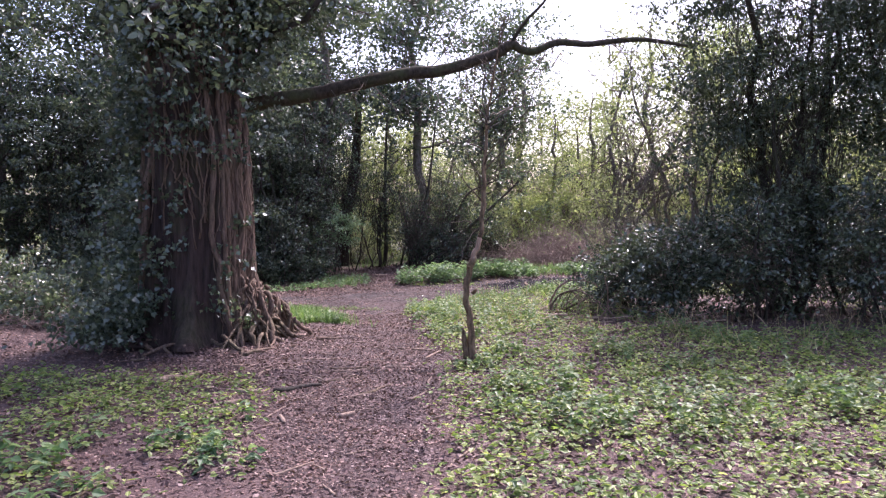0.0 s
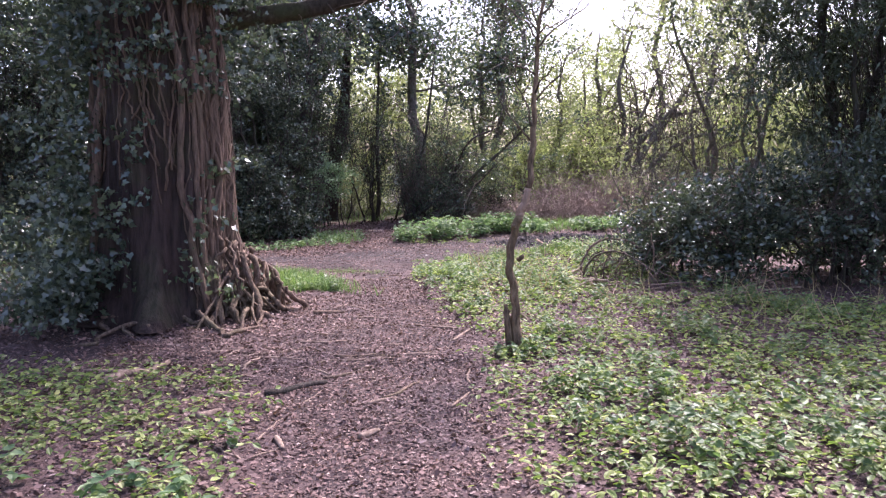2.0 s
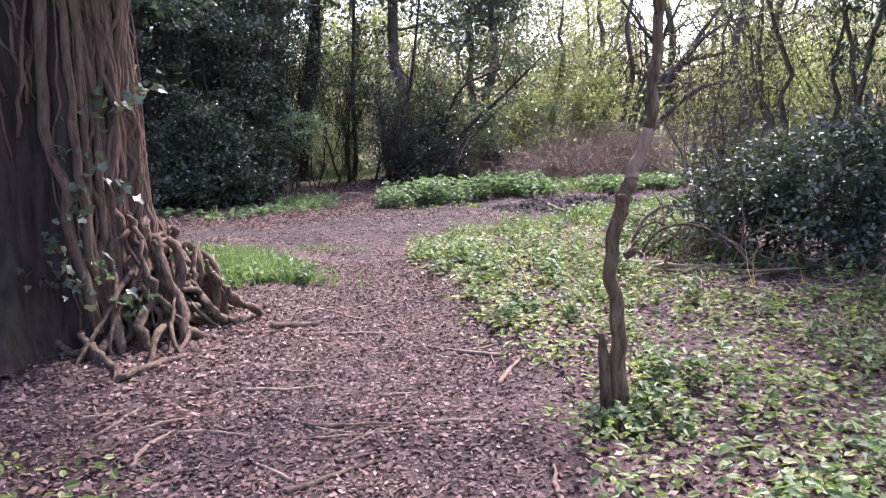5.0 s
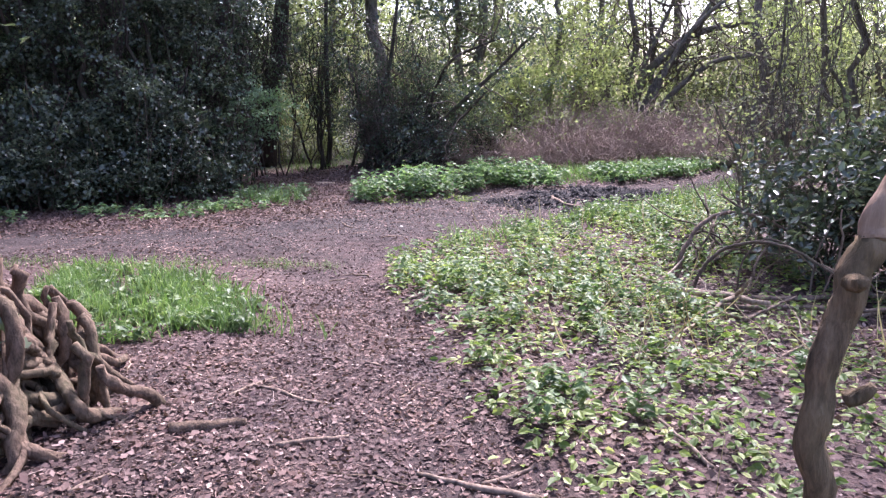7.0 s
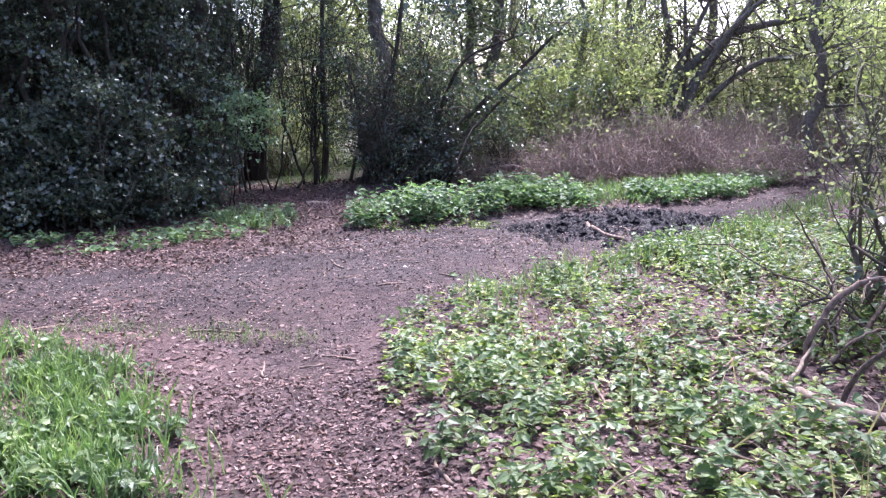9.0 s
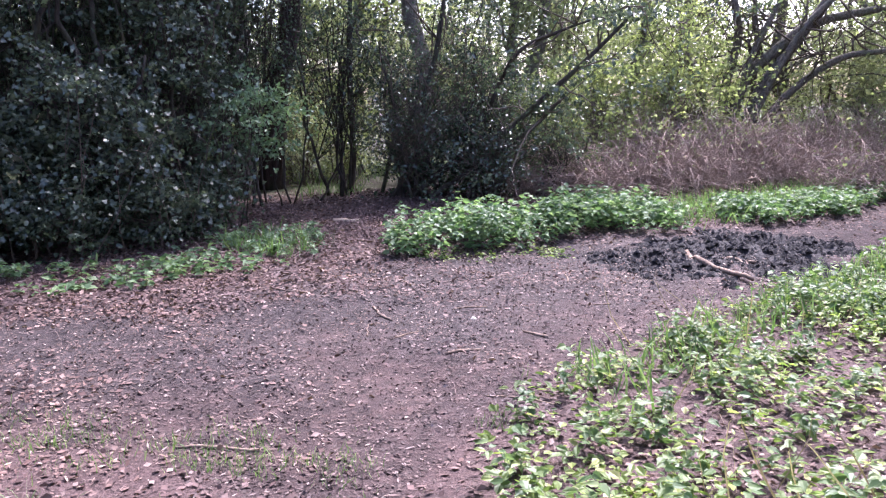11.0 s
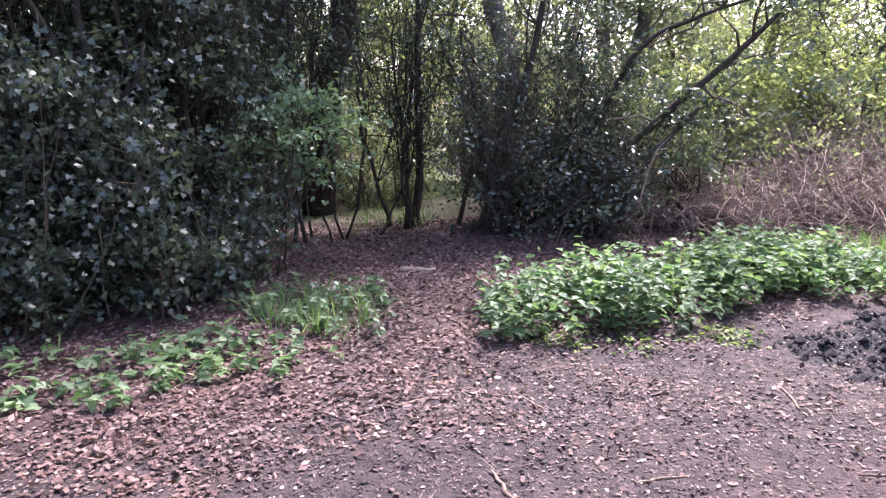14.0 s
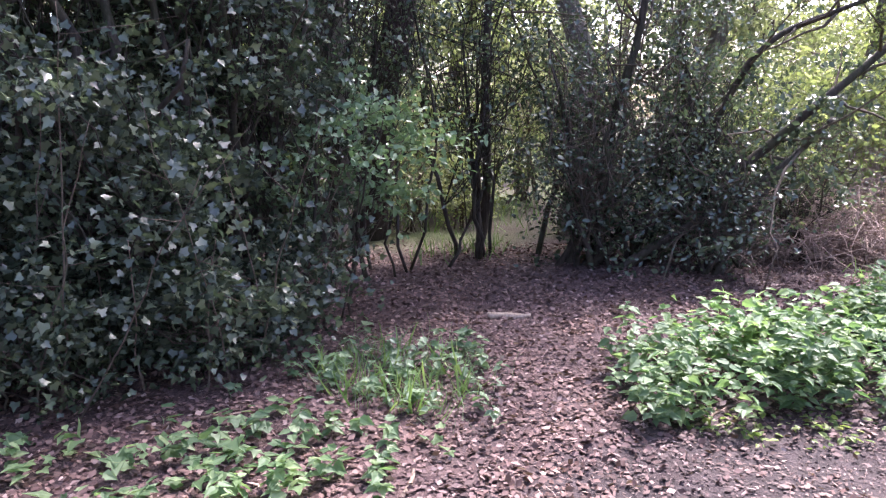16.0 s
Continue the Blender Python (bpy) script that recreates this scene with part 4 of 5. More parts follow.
# trunks in the thicket, and the pair of stems that lean out of it
def lone_trunk(label, pts, radii, mat, name="thicket_trunk", seed=1, ivy=0):
    r = np.random.default_rng(seed)
    ob = thing(name, (pts[0][0], pts[0][1], pts[0][2]), label, "tree")
    c = curve(pts, 30)
    g = Geo()
    tube(g, c, radii, 10, 0.05, r)
    part("trunk", g, mat, ob)
    for k in range(12):
        q = c[r.integers(10, 30)]
        p = wander(r, q, q + r.normal(size=3) * 0.5 + (0, 0, 0.25), 6, 0.12)
        part("branch", tube(Geo(), p, [0.016, 0.004], 4), M_TWIG, ob)
    if ivy:
        cl = c[r.integers(3, 30, ivy)] + r.normal(size=(ivy, 3)) * 0.22
        cl = np.vstack([cl, c[-1] + r.normal(size=(ivy, 3)) * (0.5, 0.5, 0.6)])
        part("ivy_foliage", bough_leaves(Geo(), r, cl, ivy * 80, 0.12, 0.07, OVAL), M_IVY, ob)
    return ob


gz = lambda x, y: float(height(x, y)) - 0.05
lone_trunk("leaning dark stem of a holly", [(-0.85, 20.9, gz(-0.85, 20.9)), (-0.35, 20.9, 0.38), (0.1, 20.9, 0.67), (0.58, 20.9, 0.95), (1.1, 20.9, 1.4), (1.7, 20.9, 1.93), (2.4, 21, 2.6)], [0.055, 0.05, 0.04, 0.02], M_STEM, "leaning_holly", 3, 26)
lone_trunk("leaning dark stem of a holly", [(-0.6, 20.8, gz(-0.6, 20.8)), (-0.1, 20.75, 0.3), (0.35, 20.75, 0.58), (0.85, 20.8, 0.92), (1.3, 20.85, 1.35)], [0.045, 0.04, 0.02], M_STEM, "leaning_holly", 4, 10)
lone_trunk("slender upright dark stem", [(-0.99, 21.0, gz(-0.99, 21.0)), (-0.79, 21.0, 0.4), (-0.57, 21.0, 1.4), (-0.36, 21.0, 2.3), (-0.1, 21.1, 4.4)], [0.05, 0.045, 0.02], M_STEM, "leaning_holly", 5, 14)
lone_trunk("slender arching dark holly stem", [(-0.1, 21.3, gz(-0.1, 21.3)), (0.25, 21.2, 1.0), (0.66, 20.95, 1.93), (1.27, 20.9, 2.26), (2.0, 20.9, 2.5)], [0.035, 0.03, 0.025, 0.012], M_STEM, "leaning_holly", 15, 8)
lone_trunk("slender upright dark stem", [(-1.75, 22.6, gz(-1.75, 22.6)), (-1.68, 22.6, 0.6), (-1.7, 22.6, 2.0), (-1.6, 22.6, 4.2)], [0.06, 0.05, 0.03], M_STEM, "leaning_holly", 16, 10)
lone_trunk("thick dark ivy-clad trunk in the thicket", [(-4.15, 20.2, gz(-4.15, 20.2)), (-4.1, 20.2, 1.4), (-4.15, 20.2, 2.6), (-4.3, 20.2, 6)], [0.2, 0.17, 0.15, 0.1], M_STEM, seed=6, ivy=60)
lone_trunk("thick dark ivy-clad trunk in the thicket", [(-3.8, 20.2, gz(-3.8, 20.2)), (-3.75, 20.2, 1.2), (-3.4, 20.2, 2.2), (-2.9, 20.3, 4.6)], [0.17, 0.14, 0.12, 0.08], M_STEM, seed=7, ivy=50)
lone_trunk("thick dark ivy-clad trunk in the thicket", [(-3.1, 23.0, gz(-3.1, 23.0)), (-2.9, 23.0, 1.6), (-2.65, 23.0, 2.6), (-2.4, 23.0, 5.5)], [0.22, 0.2, 0.17, 0.06], M_TRUNK, seed=8, ivy=14)
lone_trunk("thick dark ivy-clad trunk in the thicket", [(-7.2, 19.6, gz(-7.2, 19.6)), (-7.0, 19.6, 2.5), (-6.4, 19.6, 6)], [0.22, 0.18, 0.12], M_STEM, seed=9, ivy=40)


# ---- brambles, nettles, grass ----
def bramble(x, y, rx, ry, h, count, seed):
    r = np.random.default_rng(seed)
    ob = thing("bramble_mound", (x, y, gz(x, y)), "tangled mound of bare reddish-brown bramble canes", "bramble", "bramble mounds")
    g = Geo()
    for k in range(count):
        bx, by = x + r.normal(0, rx * 0.5), y + r.normal(0, ry * 0.5)
        dome = h * math.exp(-((bx - x) / rx) ** 2 * 0.6) * r.uniform(0.35, 1.0)
        a, ln = r.uniform(0, 6.28), r.uniform(0.4, 1.3)
        b0 = np.array([bx, by, gz(bx, by) + dome * r.uniform(0, 0.6)])
        d = np.array([math.cos(a) * ln, math.sin(a) * ln, 0])
        tip = b0 + d
        tip[2] = gz(bx, by) + dome * r.uniform(0.0, 0.9)
        p = curve([b0, b0 + d * 0.35 + (r.normal(0, 0.12), r.normal(0, 0.12), dome * r.uniform(0.2, 0.6)), b0 + d * 0.7 + (r.normal(0, 0.1), r.normal(0, 0.1), dome * r.uniform(0.1, 0.5)), tip], 7)
        tube(g, p, [0.005, 0.0025], 3)
    part("cane_tangle", g, M_BRAMBLE, ob, kind="stuff")
    n = count // 2
    cl = np.stack([r.normal(x, rx * 0.55, 40), r.normal(y, ry * 0.5, 40), gz(x, y) + h * r.uniform(0.3, 0.95, 40)], -1)
    part("foliage", bough_leaves(Geo(), r, cl, n, 0.2, 0.06, DIAMOND), M_DULL, ob)


for k, (x, y, rx, ry, h, n) in enumerate([(1.7, 21.9, 0.9, 0.7, 0.85, 520), (3.1, 22.2, 1.1, 0.8, 1.1, 620), (4.7, 22.7, 1.2, 0.9, 1.3, 620), (6.4, 23.4, 1.3, 1.0, 1.4, 560), (8.4, 24.2, 1.4, 1.0, 1.5, 420), (3.6, 23.8, 1.8, 0.8, 1.6, 420), (6.2, 21.3, 0.9, 0.6, 0.9, 260), (-5.4, 11.3, 0.9, 0.6, 0.55, 150), (-6.6, 12.0, 0.9, 0.6, 0.6, 130), (1.0, 22.6, 0.8, 0.7, 1.1, 300)]):
    bramble(x, y, rx, ry, h, int(n * 1.55), 300 + k) if y > 15 else bramble(x, y, rx, ry, h, n, 300 + k)


def nettles(geo, rng, pos, tall, size=0.06):
    """Upright plants: a stem with pairs of toothed leaves, wider below."""
    for p in pos:
        h = tall * rng.uniform(0.5, 1.15)
        lean = rng.normal(size=2) * 0.1 * h
        n = rng.integers(6, 11)
        f = np.sort(rng.uniform(0.2, 1, n))
        a = np.arange(n) * 2.4 + rng.uniform(0, 6)
        base = p + np.stack([lean[0] * f, lean[1] * f, h * f], -1)
        along = np.stack([np.cos(a), np.sin(a), rng.normal(-0.1, 0.25, n)], -1)
        leaves(geo, base, along, rng.normal(size=(n, 3)) * 0.35 + (0, 0, 1), size * rng.uniform(0.7, 1.3, n), TOOTHED)
    return geo


rng = np.random.default_rng(50)


def nettle_band(x, y):
    n, f = cross_sides(x)
    d = y - f
    return smooth(-0.1, 0.1, d) * smooth(1.3, 0.8, d) * smooth(-1.15, -0.9, x) * (0.9 + 0.2 * wavy(x, y, 7, 21))


bed = nettles(Geo(), rng, on_ground(rng, 4300, (-1.3, 17.2, 2.4, 22.0), lambda x, y: nettle_band(x, y) * smooth(2.3, 1.2, x)), 0.38, 0.075)
nettles(bed, rng, on_ground(rng, 6500, (0.8, 17.2, 7, 23.0), lambda x, y: nettle_band(x, y) * smooth(0.9, 2.0, x) * np.clip(0.55 + 0.5 * wavy(x, y, 7, 21), 0, 1)), 0.24, 0.07)
stuff("nettle_bed", bed, M_NETTLE, "dense bed of green nettles behind the cross path", "nettles")


def left_bank(x, y):
    n, f = cross_sides(x)
    d = y - f
    return smooth(0.15, 0.5, d) * smooth(1.9, 1.0, d) * (x < -1.4) * np.clip(0.35 + 0.9 * wavy(x, y, 7, 21), 0, 1)


stuff("nettle_seedlings", nettles(Geo(), rng, on_ground(rng, 2000, (-11, 15.5, -1.4, 20), left_bank), 0.16, 0.065), M_NETTLE, "scattered young nettles along the shaded bank", "nettles")


def grass(geo, rng, pos, tall, shape=BLADE):
    n = len(pos)
    along = rng.normal(size=(n, 3)) * (0.4, 0.4, 0.1) + (0, 0, 1)
    return leaves(geo, pos, along, rng.normal(size=(n, 3)), tall * rng.uniform(0.5, 1.3, n), shape)


def lawn(x, y):
    u, v = -0.62 * (x + 2.4) + 0.78 * (y - 12.1), 0.78 * (x + 2.4) + 0.62 * (y - 12.1)
    q = np.hypot(u / 1.5, v / 0.66) + 0.14 * wavy(x, y, 7, 28)
    return smooth(1.08, 0.75, q) * np.clip(0.65 + 0.5 * wavy(x * 1.6, y * 1.6, 14, 28), 0.08, 1)


stuff("grass_tuft", grass(Geo(), rng, on_ground(rng, 30000, (-4.2, 10.6, -1.0, 13.8), lawn), 0.15), M_GRASS, "bright green lush grass beside the path", "grass")
stuff("lawn_weeds", nettles(Geo(), rng, on_ground(rng, 2600, (-4.2, 10.6, -1.0, 13.8), lawn), 0.12, 0.05), M_GREEN, "broad-leaved weeds among the grass", "weeds")


def sparse_grass(x, y):
    n, f = cross_sides(x)
    b = smooth(0.1, 0.6, y - f) * smooth(2.6, 1.5, y - f) * (x > 1.5)
    c = smooth(22.5, 24, y) * 0.16 + smooth(21.2, 21.6, y) * smooth(22.6, 22.2, y) * (np.abs(x + 2.0) < 0.5) * 0.35
    tuft = smooth(0.45, 0.25, np.hypot(x + 2.4, y - 18.2) + 0.1 * wavy(x, y, 7, 28))
    near_right = smooth(-1.2, -0.3, y - n) * (y < n) * (x > 0) * 0.7
    return np.clip(b + c + tuft + near_right, 0, 1)


stuff("rough_grass", grass(Geo(), rng, on_ground(rng, 60000, (-6, 12.5, 9, 27), sparse_grass), 0.2), M_GRASS, "rough tufts of grass along the path edges", "grass")


def path_grass(x, y):
    n, f = cross_sides(x)
    return smooth(-0.5, 0, y - n) * smooth(0.5, 0.1, y - n) * np.clip(wavy(x, y, 7, 28), 0, 1) * (x < 0)


stuff("short_grass", grass(Geo(), rng, on_ground(rng, 16000, (-5, 12.5, 0, 15), path_grass), 0.055), M_GRASS, "short trampled grass at the edge of the cross path", "grass")


# low green cover on both sides of the trodden path
def right_cover(x, y):
    l, r = path_sides(y)
    n, f = cross_sides(x)
    d = smooth(-0.1, 0.35, x - r) * (y < n + 0.1)
    shade = smooth(0.2, 0.9, np.hypot((x - 2.4) / 1.3, (y - 10.4) / 0.75))
    hedge = smooth(10.1, 9.3, y) * (x > 3.2) + (x <= 3.2) + (y > 14.5)
    den = np.clip(0.55 + 0.4 * wavy(x, y, 7, 21) + 0.35 * wavy(x, y, 21, 28) + 0.12 * (y > 11.5), 0.15 + 0.25 * (y < 9.5) + 0.2 * (y < 6.5), 1)
    return d * shade * np.clip(hedge, 0, 1) * den * smooth(7.5, 6.5, x)


def left_cover(x, y):
    l, r = path_sides(y)
    d = smooth(-0.05, 0.5, l - x) * smooth(7.9, 6.6, y + 0.12 * (x + 2))
    return d * np.clip(0.5 + 0.5 * wavy(x, y, 7, 21) + 0.4 * wavy(x, y, 21, 28) + 0.4 * smooth(6.2, 4.5, y), 0.05, 1)


def cover_plants(geo, rng, pos, tall=0.1, size=0.047, per=6, shape=OVAL):
    n = len(pos)
    idx = np.repeat(np.arange(n), per)
    k = len(idx)
    a, rr = rng.uniform(0, 6.28, k), rng.uniform(0.01, 0.1, k)
    p = pos[idx] + np.stack([np.cos(a) * rr, np.sin(a) * rr, tall * rng.uniform(0.15, 1.0, k) * rng.uniform(0.5, 1.2, n)[idx]], -1)
    along = np.stack([np.cos(a), np.sin(a), rng.normal(0, 0.25, k)], -1)
    return leaves(geo, p, along, rng.normal(size=(k, 3)) * 0.4 + (0, 0, 1), size * rng.uniform(0.55, 1.3, k), shape)


stuff("ground_ivy", cover_plants(Geo(), rng, on_ground(rng, 21500, (-0.6, 1.5, 7.5, 17.5), right_cover), 0.1, 0.05), M_COVER, "low patchy yellow-green ground cover in the clearing", "ground cover")
stuff("ground_cover", cover_plants(Geo(), rng, on_ground(rng, 6500, (-7, 1.5, -1.0, 8), left_cover)), M_COVER, "low patchy green ground cover beside the path", "ground cover")
stuff("weed_patch", nettles(Geo(), rng, on_ground(rng, 1000, (-6, 2.0, -1.0, 6.4), lambda x, y: left_cover(x, y) * smooth(6.2, 4.5, y)), 0.17, 0.075), M_NETTLE, "taller green weeds in the foreground cover", "weeds")
tallmask = lambda x, y: right_cover(x, y) * np.clip(-0.15 + 0.6 * (y > 10.8) + 0.5 * wavy(x, y, 7, 21) + 0.4 * wavy(x, y, 21, 28), 0, 1)
stuff("dog_mercury", nettles(Geo(), rng, on_ground(rng, 8000, (-0.6, 2.5, 5.5, 17.5), tallmask), 0.22, 0.052), M_GREEN, "taller fresh green weeds in the clearing", "weeds")
stuff("dry_grass", grass(Geo(), rng, on_ground(rng, 700, (2.4, 6.8, 7.8, 10.0), lambda x, y: smooth(7.2, 9.2, y) * 0.8), 0.38, STALK), M_STRAW, "thin pale dry grass stalks below the hedge", "grass")


seedlings = lambda x, y: smooth(0.9, 0.5, np.hypot((x + 3.2) / 1.2, (y - 17.1) / 0.6) + 0.25 * wavy(x, y, 7, 28))
stuff("garlic_seedlings", cover_plants(Geo(), rng, on_ground(rng, 190, (-5, 16.2, -1.5, 18), seedlings), 0.11, 0.078, 5, LOBED), M_NETTLE, "pale green broad-leaved seedlings among dead leaves", "seedlings")
tuft = lambda x, y: smooth(0.6, 0.15, np.hypot((x + 2.4) / 1.3, y - 18.25) + 0.16 * wavy(x, y, 7, 28))
stuff("bank_weeds", nettles(Geo(), rng, on_ground(rng, 170, (-3.3, 17.5, -1.6, 19), tuft), 0.17, 0.06), M_ELDER, "dark green weeds among grass on the bank", "weeds")
p = on_ground(rng, 1000, (-3.3, 17.5, -1.6, 19), tuft)
stuff("grass_clump", leaves(Geo(), p, rng.normal(size=(len(p), 3)) * (0.7, 0.7, 0.1) + (0, 0, 0.9), rng.normal(size=(len(p), 3)) * 0.4 + (0, 0, 1), 0.2 * rng.uniform(0.4, 1.3, len(p)), STALK), M_ELDER, "arching clump of grass at the edge of the thicket", "grass")
low_leaves = lambda x, y: smooth(0.8, 0.4, np.hypot((x + 0.1) / 0.75, (y - 17.75) / 0.35) + 0.25 * wavy(x, y, 7, 28))
stuff("creeping_ivy", cover_plants(Geo(), rng, on_ground(rng, 500, (-1.2, 17, 1, 18.6), low_leaves), 0.04, 0.045, 6, OVAL), M_COVER, "low creeping leaves on the path edge", "ground cover")


outer = lambda x, y: ((np.abs(x) > 6.3) | (y < 2.2)) * (y < 13) * np.clip(0.4 + 0.5 * wavy(x, y, 0, 21), 0, 1) * (1 - path_mask(x, y))
stuff("outer_cover", cover_plants(Geo(), rng, on_ground(rng, 9000, (-14, -8, 14, 13), outer), 0.1, 0.075, 5, DIAMOND), M_COVER, "thin green ground cover further off among the trees", "ground cover")


foot_ring = lambda x, y: smooth(0.34, 0.1, np.hypot(x - 0.33, y - 7.74))
stuff("sapling_weeds", nettles(Geo(), rng, on_ground(rng, 150, (-0.2, 7.3, 0.8, 8.2), foot_ring), 0.12, 0.05), M_GREEN, "dark green weeds round the foot of the dead sapling", "weeds")
stuff("dry_stalks", grass(Geo(), rng, on_ground(rng, 420, (0.2, 8.5, 3.4, 15.0), lambda x, y: 0.2 + 0.8 * (wavy(x, y, 7, 21) > 0.4)), 0.42, STALK), M_STRAW, "scattered pale dry stalks among the weeds", "grass")


# leaf litter and crumbs
def litter_mask(x, y):
    pm = path_mask(x, y)
    n, f = cross_sides(x)
    bank = smooth(-0.6, 0.2, y - f) * smooth(5, 3, y - f)
    return np.clip(0.75 - 0.6 * pm + 0.5 * bank + 0.3 * wavy(x, y, 7, 21), 0.05, 1) * (1 - 0.8 * mud_mask(x, y))


p = on_ground(rng, 210000, (-6.5, 2.0, 6.5, 22), litter_mask)
n = len(p)
stuff("leaf_litter", leaves(Geo(), p + (0, 0, 0.006), rng.normal(size=(n, 3)) * (1, 1, 0.18), rng.normal(size=(n, 3)) * 0.35 + (0, 0, 1), 0.036 * rng.uniform(0.4, 1.4, n), CURLED), M_LITTER, "dead brown leaves scattered over the ground", "leaf litter")
def carpet(x, y):
    n, f = cross_sides(x)
    return smooth(-0.9, 0.3, y - f + 0.3 * wavy(x, y, 7, 21)) * (x < 1.5) * smooth(23, 21, y) + smooth(1.2, 0.3, np.hypot((x - 2.4) / 1.3, (y - 10.4) / 0.75)) + 0.4 * smooth(-0.3, 0.3, x) * smooth(14, 13, y) + 0.4 * smooth(-1.3, -1.8, x) * smooth(10, 9, y)


p = on_ground(rng, 190000, (-6.5, 3.5, 4.5, 23), carpet)
n = len(p)
stuff("leaf_carpet", leaves(Geo(), p + (0, 0, 0.012), rng.normal(size=(n, 3)) * (1, 1, 0.25), rng.normal(size=(n, 3)) * 0.45 + (0, 0, 1), 0.038 * rng.uniform(0.45, 1.45, n), CURLED), M_LITTER, "thick carpet of dead pinkish-brown leaves under the thicket", "leaf litter")
p = on_ground(rng, 430000, (-5, 2.0, 5, 18.5), lambda x, y: (0.25 + 0.6 * path_mask(x, y) * (0.6 + 0.4 * wavy(x, y, 7, 21))) * (1 - 0.55 * smooth(13.2, 14.2, y)))
n = len(p)
stuff("wood_crumbs", leaves(Geo(), p + (0, 0, 0.004), rng.normal(size=(n, 3)) * (1, 1, 0.1), rng.normal(size=(n, 3)) * 0.3 + (0, 0, 1), 0.026 * rng.uniform(0.25, 1.9, n), CHIP), M_CHIP, "wood crumbs and twig bits on the trodden earth", "forest debris")


# ---- fallen branches and sticks ----
def stick(x, y, ang, ln, rad, mat=None, seed=0, label="dead stick lying on the ground", lift=0.0, forks=0, name="fallen_stick", group="sticks on the ground"):
    r = np.random.default_rng(seed)
    a = radians(ang)
    ob = thing(name, (x, y, float(height(x, y))), label, "stick", group)
    n = 10
    s = np.linspace(-0.5, 0.5, n) * ln
    bend = np.cumsum(r.normal(size=n)) * ln * 0.018
    px, py = x + s * math.cos(a) - bend * math.sin(a), y + s * math.sin(a) + bend * math.cos(a)
    pz = height(px, py) + rad * 0.6 + lift * np.linspace(0, 1, n) ** 1.3
    p = np.stack([px, py, pz], -1)
    part("stick", tube(Geo(), p, [rad, rad * 1.05, rad * 0.85, rad * 0.6], 8, 0.07, r), mat or M_STICK, ob)
    for k in range(forks):
        q = p[r.integers(2, 8)]
        d = r.normal(size=3) * (0.3, 0.3, 0.12) * ln + (0, 0, 0.08 * ln)
        e = q + d
        e[2] = max(e[2], float(height(e[0], e[1])) + 0.01)
        part("fork", tube(Geo(), wander(r, q, e, 7, 0.1), [rad * 0.6, rad * 0.25], 6, 0.06, r), mat or M_STICK, ob)
    return ob


rng = np.random.default_rng(77)
for k in range(110):
    y = rng.uniform(3.0, 18.5)
    l, r_ = path_sides(y)
    x = rng.uniform(l - 1.2, r_ + 0.6) if y < 13.5 else rng.uniform(-4.5, 2.0)
    stick(x, y, rng.uniform(0, 180), rng.uniform(0.12, 0.42), rng.uniform(0.004, 0.011), None, 500 + k)
for k in range(46):
    stick(rng.uniform(0.2, 3.3), rng.uniform(8.4, 13.2), rng.uniform(0, 180), rng.uniform(0.25, 0.8), rng.uniform(0.004, 0.01), M_PALE if k % 5 == 0 else None, 620 + k, lift=rng.uniform(0, 0.12))
for k in range(30):
    stick(rng.uniform(-3.2, -0.4), rng.uniform(6.8, 9.6), rng.uniform(-30, 60), rng.uniform(0.15, 0.5), rng.uniform(0.005, 0.014), M_ROOT if k % 2 else None, 670 + k)
# larger pieces that lie where they fell
for k, (x, y, ang, ln, rad, m) in enumerate([(-1.35, 6.96, 37, 0.49, 0.026, M_STEM), (-1.76, 6.79, -20, 0.26, 0.026, M_STICK), (-2.61, 7.40, 69, 0.72, 0.032, M_STICK), (-0.79, 6.06, 46, 0.15, 0.022, M_STICK), (-1.29, 5.93, -71, 0.15, 0.020, M_STICK),
        (-2.56, 6.26, 36, 0.11, 0.030, M_STICK), (-1.80, 6.38, 47, 0.17, 0.026, M_STICK), (-2.16, 8.75, 56, 0.45, 0.024, M_ROOT), (-2.52, 8.89, 68, 0.25, 0.022, M_ROOT), (-1.84, 7.66, 82, 0.35, 0.012, M_STICK),
        (-1.83, 7.34, 51, 0.29, 0.012, M_ROOT), (-0.75, 6.64, 27, 0.21, 0.014, M_STICK), (-0.99, 7.86, -14, 0.41, 0.014, M_ROOT), (-3.17, 7.65, -53, 0.57, 0.018, M_PALE),
        (-1.45, 9.55, 10, 0.32, 0.028, M_ROOT), (-0.15, 8.55, 70, 0.4, 0.015, M_STICK), (-1.6, 19.45, 3, 0.32, 0.03, M_PALE), (-0.35, 9.0, 150, 0.5, 0.014, M_STICK)]):
    stick(x, y, ang, ln, rad, m, 700 + k, "weathered broken branch piece on the ground", name="fallen_branch", group="fallen branches")
